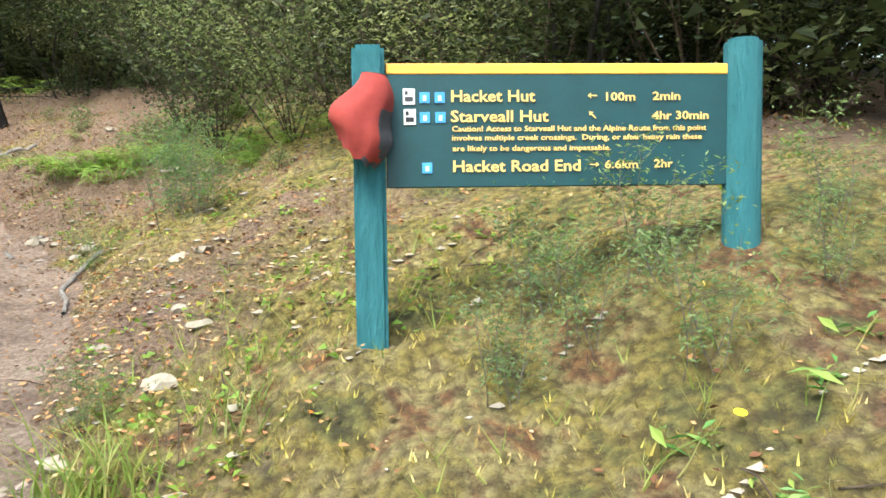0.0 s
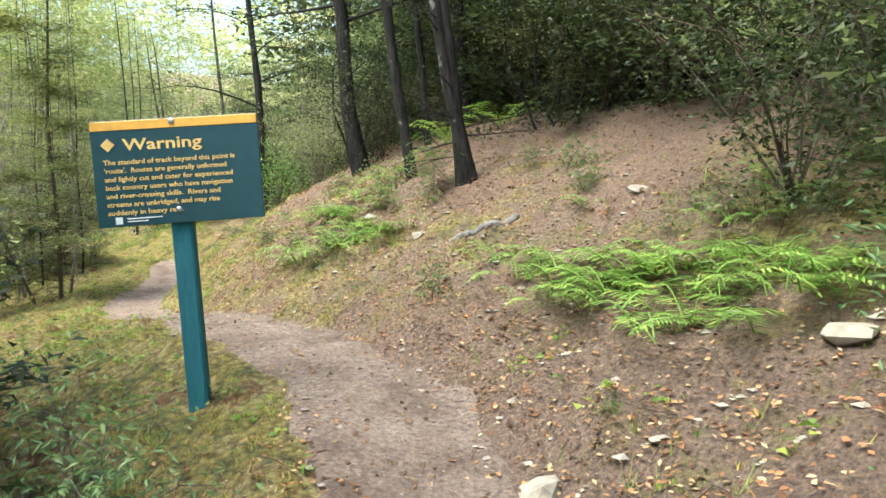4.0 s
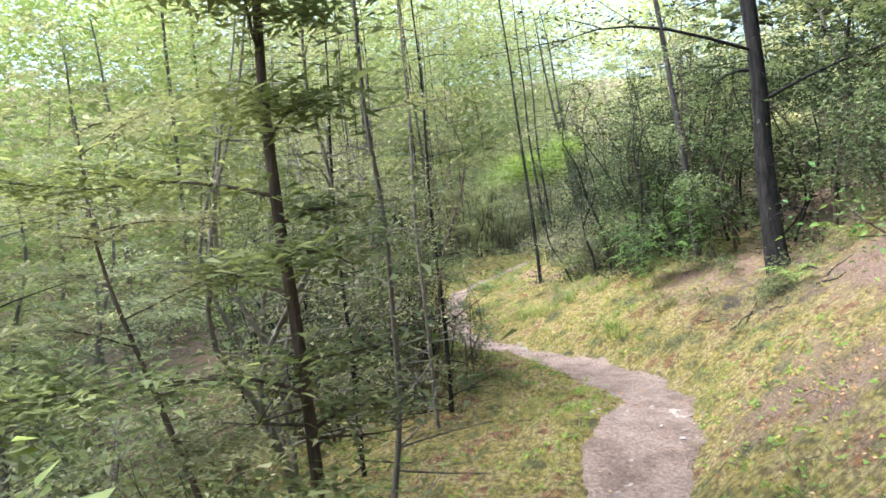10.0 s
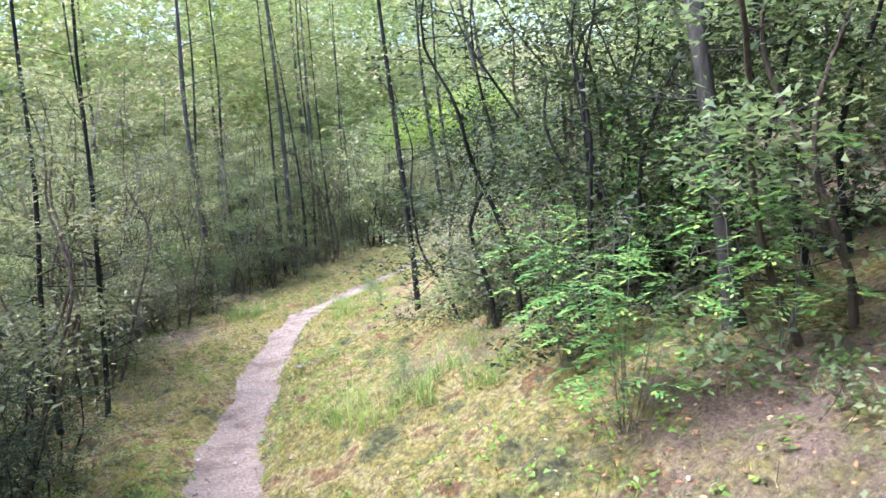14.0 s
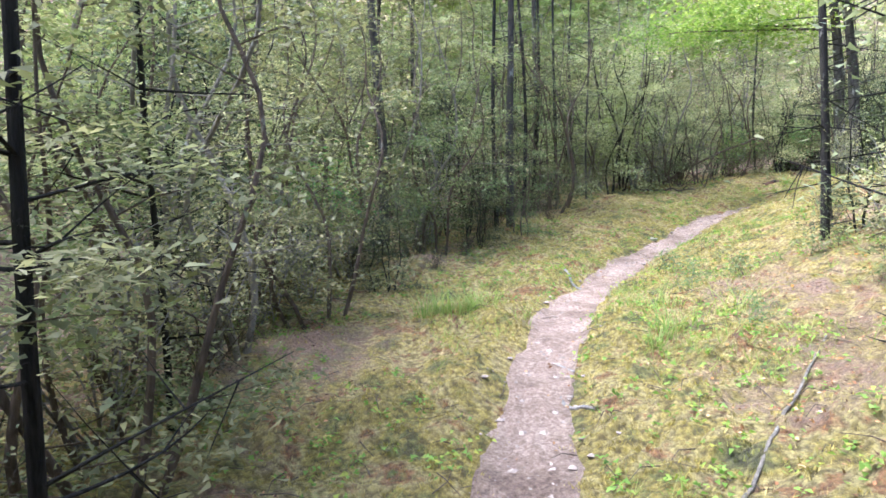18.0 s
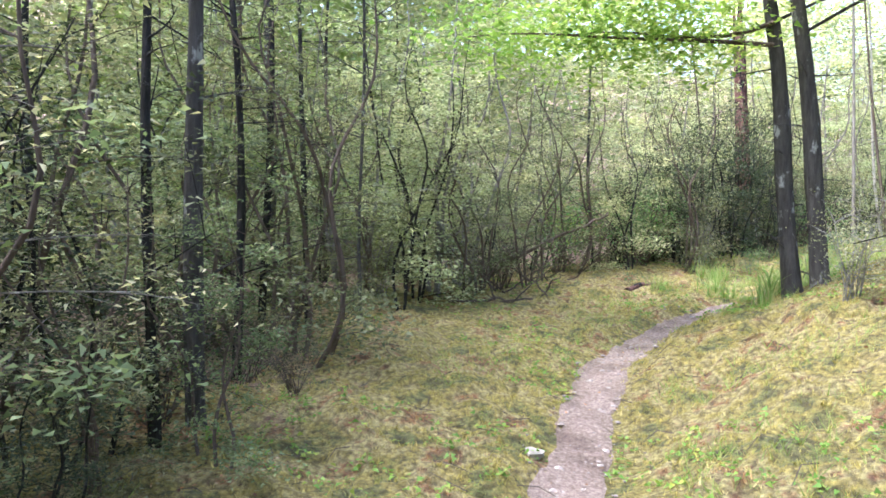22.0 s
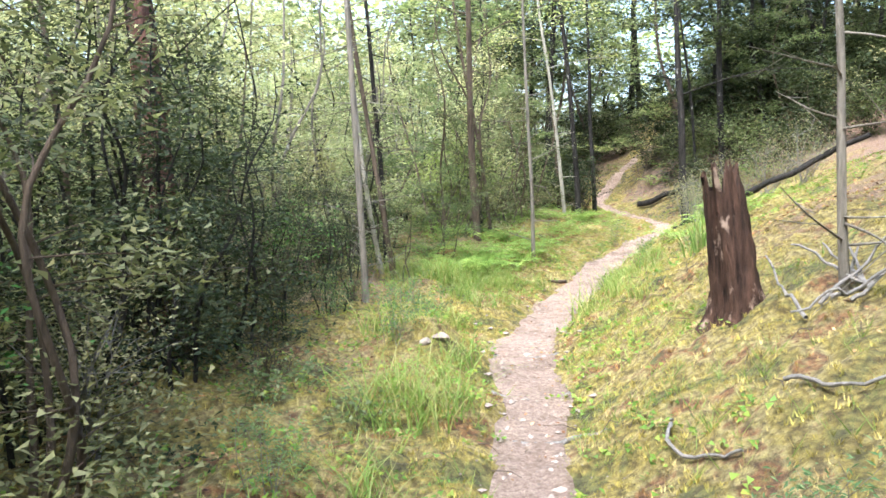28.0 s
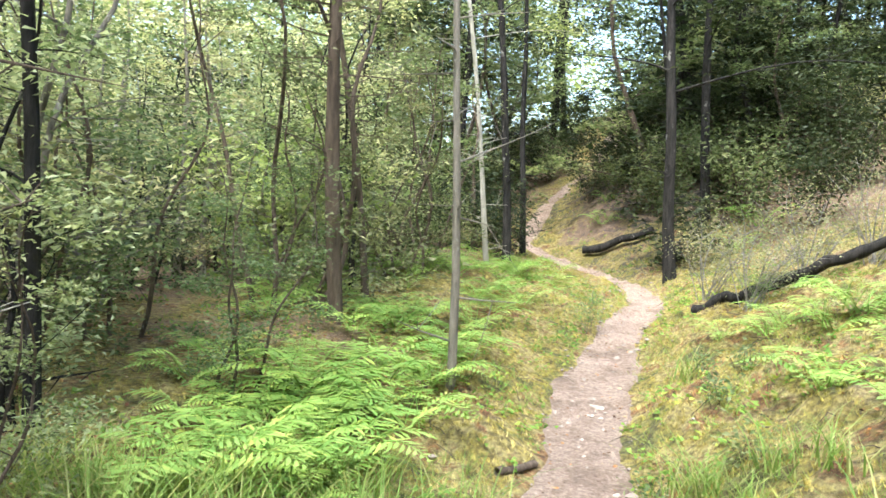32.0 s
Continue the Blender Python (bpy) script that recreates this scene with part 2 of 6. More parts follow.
    bm2.use_clamp = True
    l.new(mid.outputs["Fac"], bm2.inputs[0])
    bm2.inputs[1].default_value = 5.0
    bm2.inputs[2].default_value = -2.35
    bm3 = n.new("ShaderNodeMath")
    bm3.operation = "MULTIPLY_ADD"
    bm3.use_clamp = True
    l.new(burnt.outputs["Fac"], bm3.inputs[0])
    bm3.inputs[1].default_value = 0.35
    l.new(bm2.outputs[0], bm3.inputs[2])
    bm4 = n.new("ShaderNodeMath")
    bm4.operation = "MULTIPLY"
    l.new(bm3.outputs[0], bm4.inputs[0])
    l.new(burnt.outputs["Fac"], bm4.inputs[1])
    c = mixc(n, l, bm4.outputs[0], c, (0.035, 0.03, 0.028))
    l.new(c, b.inputs["Base Color"])
    b.inputs["Roughness"].default_value = 0.95
    bump(n, l, b, fine.outputs["Fac"], 1.0, 0.05)
    return m


def moss_material():
    """Cushion moss: olive, golden, straw and rusty patches of a hand's breadth, each tip a little different."""
    m, n, l, b = nodes_of("mixed_moss")
    p = noise_tex(n, l, 3.2, 5, 0.62)
    r = ramp(n, [(0.3, (0.14, 0.15, 0.045)), (0.4, (0.28, 0.27, 0.075)), (0.48, (0.42, 0.34, 0.09)), (0.56, (0.48, 0.41, 0.18)), (0.63, (0.34, 0.17, 0.07)), (0.72, (0.21, 0.25, 0.075))])
    l.new(p.outputs["Fac"], r.inputs["Fac"])
    gi = n.new("ShaderNodeNewGeometry")
    v = ramp(n, [(0.0, (0.55, 0.54, 0.48)), (0.5, (0.85, 0.85, 0.8)), (1.0, (1.15, 1.12, 1.05))])
    l.new(gi.outputs["Random Per Island"], v.inputs["Fac"])
    c = mixc(n, l, 1.0, r.outputs["Color"], v.outputs["Color"], "MULTIPLY")
    l.new(c, b.inputs["Base Color"])
    b.inputs["Roughness"].default_value = 0.95
    b.inputs["Specular IOR Level"].default_value = 0.1
    return m


def path_material():
    m, n, l, b = nodes_of("trodden_dirt")
    fine = noise_tex(n, l, 34.0, 9, 0.85)
    mid = noise_tex(n, l, 3.0, 5, 0.6)
    c1 = ramp(n, [(0.32, (0.06, 0.04, 0.03)), (0.43, (0.2, 0.146, 0.115)), (0.53, (0.31, 0.238, 0.192)), (0.7, (0.55, 0.46, 0.39))])
    l.new(fine.outputs["Fac"], c1.inputs["Fac"])
    c2 = ramp(n, [(0.35, (0.62, 0.55, 0.5)), (0.5, (0.95, 0.9, 0.86)), (0.65, (1.12, 1.08, 1.05))])
    l.new(mid.outputs["Fac"], c2.inputs["Fac"])
    l.new(mixc(n, l, 1.0, c1.outputs["Color"], c2.outputs["Color"], "MULTIPLY"), b.inputs["Base Color"])
    b.inputs["Roughness"].default_value = 0.95
    bump(n, l, b, fine.outputs["Fac"], 1.0, 0.035)
    return m


M_GROUND, M_PATH, M_MOSSY = ground_material(), path_material(), moss_material()

# ---------------------------------------------------------------- the lie of the land
rng = np.random.default_rng(7)
# seconds, height of the eye over the trodden ground, rise to the right, rise to the left, path half width, sideways shift
LAND = np.array([
    (0.0, 1.30, 0.36, -0.30, 0.42, -0.35),
    (2.5, 1.35, 0.38, -0.30, 0.42, -0.20),
    (5.0, 1.30, 0.50, -0.25, 0.45, 0.0),
    (7.0, 1.50, 0.68, -0.30, 0.36, 0.0),
    (9.5, 1.72, 0.70, -0.28, 0.34, 0.0),
    (13.0, 1.75, 0.70, -0.16, 0.34, 0.0),
    (16.0, 1.64, 0.55, -0.06, 0.31, 0.0),
    (19.0, 1.68, 0.24, -0.03, 0.26, 0.1),
    (21.0, 1.46, 0.14, 0.0, 0.23, 0.1),
    (24.0, 1.48, 0.20, 0.02, 0.21, 0.1),
    (27.0, 1.47, 0.36, 0.08, 0.18, 0.1),
    (30.5, 1.30, 0.58, 0.06, 0.2, 0.0),
    (32.0, 1.24, 0.5, 0.12, 0.24, 0.1)])
ts = np.array([r[0] for r in PATH])
eyes = np.array([r[1] for r in PATH])
tt = np.arange(0, 32.01, 0.25)
ex, ey, ez = (np.interp(tt, ts, eyes[:, k]) for k in range(3))
ez = np.convolve(np.pad(ez, 4, "edge"), np.ones(9) / 9, "valid")
land = np.array([np.interp(tt, LAND[:, 0], LAND[:, k]) for k in range(1, 6)])
tx, ty = np.gradient(ex), np.gradient(ey)
tl = np.hypot(tx, ty)
line = np.stack([ex + ty / tl * land[4], ey - tx / tl * land[4], ez - land[0], land[1], land[2], land[3]], 1)
AHEAD = [(-27.7, 32.6, 2.24, 0.46, 0.15, 0.25), (-26.75, 35.4, 2.41, 0.42, 0.16, 0.26), (-26.0, 37.1, 2.57, 0.4, 0.16, 0.24), (-25.05, 38.8, 2.7, 0.4, 0.14, 0.22), (-24.65, 40.2, 2.78, 0.4, 0.1, 0.2),
         (-24.85, 42.4, 2.95, 0.45, 0.0, 0.18), (-25.3, 44.6, 3.25, 0.5, -0.25, 0.17), (-24.2, 47.0, 4.2, 0.5, -0.2, 0.17), (-22.4, 49.4, 5.2, 0.5, -0.2, 0.17), (-20.5, 53.0, 6.6, 0.5, -0.2, 0.4), (-19.0, 58.0, 8.4, 0.4, -0.2, 0.4)]
BEHIND = [(2.2, -9.0, -1.6, 0.36, -0.3, 0.45), (1.2, -5.0, -0.9, 0.36, -0.3, 0.45), (0.3, -2.0, -0.25, 0.36, -0.3, 0.45)]


def dense(rows):
    """Rows filled in to a quarter of a metre."""
    r = np.array(rows)
    far = np.concatenate([[0], np.cumsum(np.hypot(*np.diff(r[:, :2], axis=0).T))])
    k = np.arange(0, far[-1], 0.33)
    return np.stack([np.interp(k, far, r[:, j]) for j in range(r.shape[1])], 1)


spine = np.concatenate([dense(BEHIND + [tuple(line[0])]), line, dense([tuple(line[-1])] + AHEAD)])
keep = [0]
for i in range(1, len(spine)):
    if np.hypot(*(spine[i, :2] - spine[keep[-1], :2])) > 0.3:
        keep.append(i)
spine = spine[keep]
sdir = np.gradient(spine[:, :2], axis=0)
sdir /= np.hypot(*sdir.T)[:, None]
# mounds and hollows: x, y, height, radius
MOUNDS = [(-12.9, 12.0, 0.18, 0.9), (-0.2, 2.45, 0.09, 0.5), (-16.4, 13.0, 0.15, 0.8), (1.05, 2.5, 0.085, 0.5), (-28.88, 29.8, 0.3, 0.36)]


def fit_noise(x, y):
    """Uneven ground: a few crossed waves of different length."""
    return (0.045 * np.sin(1.7 * x + 0.6 * y) * np.cos(1.1 * y - 0.5 * x) + 0.025 * np.sin(4.1 * x - 2.3 * y + 1) * np.cos(3.3 * y + 1.7 * x)
            + 0.012 * np.sin(9.1 * x + 5.2 * y) * np.cos(8.3 * y - 4.7 * x))


def cells(x, y, size, seed):
    """Distance to the nearest of one random point in each cell of a grid, in cells, and that cell's random number."""
    best, pick = np.full(len(x), 9.0), np.zeros(len(x))
    qx, qy = x / size, y / size
    ix, iy = np.floor(qx), np.floor(qy)
    for ox in (-1, 0, 1):
        for oy in (-1, 0, 1):
            a, b = ix + ox, iy + oy
            h1 = np.modf(np.abs(np.sin(a * 127.1 + b * 311.7 + seed) * 43758.5453))[0]
            h2 = np.modf(np.abs(np.sin(a * 269.5 + b * 183.3 + seed) * 43758.5453))[0]
            d = np.hypot(a + h1 - qx, b + h2 - qy)
            nearer = d < best
            best, pick = np.where(nearer, d, best), np.where(nearer, h1, pick)
    return best, pick


def cushions(x, y, dist, half):
    """Humps of moss and hollows between them beside the track; none on it, none far off."""
    d1, r1 = cells(x, y, 0.42, 1.0)
    d2, r2 = cells(x, y, 0.17, 5.0)
    hump = 0.075 * r1 * np.clip(1 - d1 * d1 * 1.6, 0, 1) + 0.05 * (0.25 + r2) * np.clip(1 - d2 * d2 * 1.9, 0, 1)
    return hump * np.clip((dist - half * 1.02) / 0.2, 0, 1) * np.clip((2.5 - dist) / 0.4, 0, 1)


def terrain(x, y, smooth=False):
    """Height of the ground, distance to the path's middle line, side (right positive) and half width of the path."""
    x, y = np.atleast_1d(np.asarray(x, float)), np.atleast_1d(np.asarray(y, float))
    h, dist, side, half = (np.zeros(len(x)) for _ in range(4))
    for a in range(0, len(x), 20000):
        qx, qy = x[a:a + 20000, None] - spine[:, 0], y[a:a + 20000, None] - spine[:, 1]
        r = np.hypot(qx, qy)
        lat = qx * sdir[:, 1] - qy * sdir[:, 0]
        up = np.clip(lat - 0.35, 0, 3.1) * spine[:, 3] + np.clip(lat - 3.45, 0, 25) * 0.13
        near = np.clip(np.maximum(-lat - 0.35, 0), 0, 2.2) * spine[:, 4]
        far = -np.clip(np.maximum(-lat - 2.5, 0), 0, 9) * np.clip(-0.9 * spine[:, 4], 0, 0.24) + np.clip(-lat - 16, 0, 60) * 0.5
        w = 1 / (r ** 3.2 + 0.02)
        w /= w.sum(1, keepdims=True)
        h[a:a + 20000] = (w * (spine[:, 2] + up + near + far)).sum(1)
        k = r.argmin(1)
        row = np.arange(len(k))
        dist[a:a + 20000] = r[row, k]
        side[a:a + 20000] = lat[row, k]
        half[a:a + 20000] = spine[k, 5]
    on = np.clip(dist / half - 0.7, 0, 1)
    h += fit_noise(x, y) * (0.25 + 0.75 * on) - 0.05 * np.exp(-(dist / (half + 0.05)) ** 4)
    for mx, my, mh, mr in MOUNDS:
        h += mh * np.exp(-((x - mx) ** 2 + (y - my) ** 2) / mr ** 2)
    if not smooth:
        h += cushions(x, y, dist, half)
    return h, dist, side, half


def ground_at(x, y):
    return float(terrain([x], [y])[0][0])


def raw_mesh(name, verts, faces, mats=(), smooth=True):
    """A mesh from numpy arrays; faces all of one length."""
    me = bpy.data.meshes.new(name)
    verts, faces = np.asarray(verts, np.float32), np.asarray(faces, np.int32)
    k = faces.shape[1]
    me.vertices.add(len(verts))
    me.vertices.foreach_set("co", verts.ravel())
    me.loops.add(faces.size)
    me.loops.foreach_set("vertex_index", faces.ravel())
    me.polygons.add(len(faces))
    me.polygons.foreach_set("loop_start", np.arange(0, faces.size, k, dtype=np.int32))
    me.polygons.foreach_set("use_smooth", np.full(len(faces), smooth))
    for m in mats:
        me.materials.append(m)
    me.update(calc_edges=True)
    return me


def part(name, bm_or_mesh, material, parent, label=""):
    """One mesh object under a thing or a part."""
    if isinstance(bm_or_mesh, bmesh.types.BMesh):
        me = bpy.data.meshes.new(name)
        bm_or_mesh.to_mesh(me)
        bm_or_mesh.free()
    else:
        me = bm_or_mesh
    if material is not None and len(me.materials) == 0:
        me.materials.append(material)
    ob = new(name, me)
    if parent is not None:
        ob.parent = parent
    if label:
        ob["label"] = label
    return ob


# ---------------------------------------------------------------- ground and path
def steps(lo, hi, fine, far_lo, far_hi):
    a = list(np.arange(lo, hi, fine))
    s, v = fine, hi
    while v < far_hi:
        a.append(v)
        s *= 1.22
        v += s
    s, v = fine, lo
    while v > far_lo:
        s *= 1.22
        v -= s
        a.insert(0, v)
    return np.array(a)


gx, gy = steps(-36, 5, 0.28, -500, 500), steps(-3, 44, 0.28, -500, 500)
XX, YY = np.meshgrid(gx, gy)
HH, DD, SS, WW = terrain(XX.ravel(), YY.ravel(), True)
HH -= 0.07 * np.clip((2.35 - DD) / 0.3, 0, 1) * ((YY.ravel() > -1.5) & (YY.ravel() < 45))
far_drop = np.clip(np.hypot(XX.ravel() + 15, YY.ravel() - 20) - 90, 0, None)
HH = np.where(far_drop > 0, np.clip(HH, None, 30), HH)
nx, ny = len(gx), len(gy)
idx = np.arange(nx * ny).reshape(ny, nx)
quads = np.stack([idx[:-1, :-1], idx[:-1, 1:], idx[1:, 1:], idx[1:, :-1]], -1).reshape(-1, 4)
gm = raw_mesh("ground", np.stack([XX.ravel(), YY.ravel(), HH], 1), quads, [M_GROUND])


def litter_share(x, y, side):
    """Where leaves lie thicker than moss: under the trees of the bank, away from the open moss."""
    t_near = np.interp(-x, [0, 5, 9, 14, 20, 24, 28, 40], [0, 1, 2, 3, 4, 5, 6, 7])
    bank = np.where(side > 0, np.interp(t_near, [0, 1, 2, 3, 4, 5, 6], [0.2, 0.85, 0.58, 0.36, 0.36, 0.36, 0.12]), np.interp(t_near, [0, 1, 2, 3, 4, 5, 6], [0.65, 0.4, 0.2, 0.12, 0.15, 0.4, 0.25]))
    drift = 0.5 + 0.5 * np.sin(x * 1.3 + 1.7 * np.sin(y * 0.9)) * np.cos(y * 1.1 + 1.3 * np.sin(x * 0.7))
    edge = 0.55 * np.exp(-(side / 0.95) ** 2) * np.clip((-x - 3.5) / 2, 0, 1)
    return bank - edge + 0.45 * (drift - 0.45) + 0.55 * np.clip((np.abs(side) - 2.4) / 2.5, 0, 1) + 0.3 * np.clip((y - 40) / 3, 0, 1)


def burnt(x, y):
    return np.clip(sum(k * np.exp(-((x - bx) ** 2 + (y - by) ** 2) / r ** 2) for bx, by, r, k in ((-13.7, 15.3, 0.6, 0.9), (-13.1, 14.75, 0.45, 0.75), (-14.3, 15.0, 0.35, 0.7), (-5.9, 8.6, 0.35, 0.6), (-24.0, 41.2, 1.5, 0.9), (-22.8, 43.5, 1.8, 1.0), (-23.2, 46.0, 1.6, 1.0), (-21.0, 48.5, 2.2, 1.0), (-25.6, 46.2, 1.0, 0.8))), 0, 1)


def shares(me, x, y, side):
    """Store on a ground mesh how much litter and burnt soil lie at each point."""
    me.attributes.new("litter", "FLOAT", "POINT").data.foreach_set("value", litter_share(x, y, side).astype(np.float32))
    me.attributes.new("char", "FLOAT", "POINT").data.foreach_set("value", burnt(x, y).astype(np.float32))


shares(gm, XX.ravel(), YY.ravel(), SS)
tagged(new("ground", gm), "mossy forest floor with fallen leaves and bare soil", "ground", kind="structure")

pv, pf = [], []
s_all = np.concatenate([[0], np.cumsum(np.hypot(*np.diff(spine[:, :2], axis=0).T))])
fine_s = np.arange(0, s_all[-1], 0.08)
cx, cy, cw = (np.interp(fine_s, s_all, spine[:, k]) for k in (0, 1, 5))
dx, dy = np.gradient(cx), np.gradient(cy)
dl = np.hypot(dx, dy)
strip = np.flatnonzero((cy > -1.8) & (cy < 45.5))
su = np.linspace(-2.5, 2.5, 68)
bx, by = cx[strip, None] + (dy / dl)[strip, None] * su, cy[strip, None] - (dx / dl)[strip, None] * su
bh, bd, bs, bw = terrain(bx.ravel(), by.ravel())
rim = np.ones(bx.shape, bool)
rim[1:-1, 1:-1] = False
bi = np.arange(bx.size).reshape(bx.shape)
bq = np.stack([bi[:-1, :-1], bi[:-1, 1:], bi[1:, 1:], bi[1:, :-1]], -1).reshape(-1, 4)
mm = raw_mesh("moss_bank", np.stack([bx.ravel(), by.ravel(), bh - 0.09 * rim.ravel()], 1), bq, [M_GROUND])
shares(mm, bx.ravel(), by.ravel(), bs)
tagged(new("moss_bank", mm), "humped cushions of golden moss and litter beside the track", "ground", kind="structure")
across = 15
wob = 0.14 * np.sin(fine_s * 1.9) + 0.1 * np.sin(fine_s * 5.3 + 1) + 0.05 * np.sin(fine_s * 13.7) + 0.03 * np.sin(fine_s * 31)
wob2 = 0.14 * np.sin(fine_s * 2.3 + 2) + 0.1 * np.sin(fine_s * 6.1) + 0.05 * np.sin(fine_s * 15.1 + 1) + 0.03 * np.sin(fine_s * 27)
px, py, pe = [], [], []
for j in range(across):
    u = j / (across - 1) * 2 - 1
    wide = cw * (1 + (wob if u > 0 else wob2)) * 1.08
    px.append(cx + dy / dl * u * wide)
    py.append(cy - dx / dl * u * wide)
    pe.append(np.full(len(cx), abs(u)))
px, py, pe = (np.stack(v, 1).ravel() for v in (px, py, pe))
lump, lump_r = cells(px, py, 0.24, 9.0)
ph = terrain(px, py, True)[0] + np.where(pe > 0.95, -0.05, 0.02 - 0.01 * pe) + 0.03 * (lump_r - 0.35) * np.clip(1 - 2 * lump * lump, 0, 1) * (1 - pe) + rng.normal(0, 0.004, len(px))
pi = np.arange(len(cx) * across).reshape(len(cx), across)
pq = np.stack([pi[:-1, :-1], pi[:-1, 1:], pi[1:, 1:], pi[1:, :-1]], -1).reshape(-1, 4)
tagged(new("path", raw_mesh("path", np.stack([px, py, ph], 1), pq, [M_PATH])), "narrow trodden dirt and gravel walking track", "path", kind="structure")


# ---------------------------------------------------------------- builders of growing things
def tube(points, radii, seg=7, wobble=0.0, seed=0):
    """Vertices and quads of a bent tapering tube with an uneven skin."""
    g = np.random.default_rng(seed)
    p = np.asarray(points, float)
    t = np.gradient(p, axis=0)
    t /= np.linalg.norm(t, axis=1)[:, None] + 1e-9
    ref = np.array([0.31, 0.87, 0.2])
    a = np.cross(t, ref)
    a /= np.linalg.norm(a, axis=1)[:, None] + 1e-9
    b = np.cross(t, a)
    ang = np.arange(seg) / seg * 2 * np.pi
    r = np.asarray(radii)[:, None] * (1 + wobble * g.normal(0, 1, (len(p), seg)))
    v = p[:, None] + r[..., None] * (np.cos(ang)[None, :, None] * a[:, None] + np.sin(ang)[None, :, None] * b[:, None])
    i = np.arange(len(p) * seg).reshape(len(p), seg)
    q = np.stack([i[:-1], np.roll(i[:-1], -1, 1), np.roll(i[1:], -1, 1), i[1:]], -1).reshape(-1, 4)
    return v.reshape(-1, 3), q


def joined(pieces):
    vs, fs, o = [], [], 0
    for v, f in pieces:
        vs.append(v)
        fs.append(np.asarray(f) + o)
        o += len(v)
    return np.concatenate(vs), np.concatenate(fs)


def leaf_quads(centres, size, g, flat=0.5, slim=0.5, droop=0.2, tri=False):
    """Small four-cornered leaves; flat: how level they lie."""
    n = len(centres)
    ang = g.uniform(0, 2 * np.pi, n)
    d = np.stack([np.cos(ang), np.sin(ang), g.normal(-droop, 0.45 * (1 - flat) + 0.12, n)], 1)
    d /= np.linalg.norm(d, axis=1)[:, None]
    up = np.stack([g.normal(0, 1 - flat + 0.15, n), g.normal(0, 1 - flat + 0.15, n), np.ones(n)], 1)
    s = np.cross(d, up)
    s /= np.linalg.norm(s, axis=1)[:, None] + 1e-9
    L = size * g.uniform(0.6, 1.25, n)[:, None]
    nrm = np.cross(s, d)
    if tri:
        v = np.stack([centres - d * L * 0.5 + s * L * slim * 0.45, centres + d * L * 0.55, centres - d * L * 0.3 - s * L * slim * 0.55], 1)
        return v.reshape(-1, 3), np.arange(3 * n).reshape(n, 3)
    v = np.stack([centres - d * L * 0.5, centres + s * L * slim * 0.5 + nrm * L * 0.08, centres + d * L * 0.5, centres - s * L * slim * 0.5 + nrm * L * 0.08], 1)
    return v.reshape(-1, 3), np.arange(4 * n).reshape(n, 4)


def bent(base, tip, n, sag, g, jitter=0.05):
    """A crooked line from base to tip."""
    k = np.linspace(0, 1, n)[:, None]
    p = np.asarray(base) * (1 - k) + np.asarray(tip) * k
    p[:, 2] += sag * np.sin(k[:, 0] * np.pi)
    length = np.linalg.norm(np.asarray(tip) - np.asarray(base))
    w = np.cumsum(g.normal(0, jitter * length / n ** 0.5, (n, 3)), 0)
    for _ in range(3):
        w[1:-1] = 0.25 * w[:-2] + 0.5 * w[1:-1] + 0.25 * w[2:]
    w -= w[0]
    w -= np.linspace(0, 1, n)[:, None] * w[-1]
    return p + w * np.array([1, 1, 0.4])


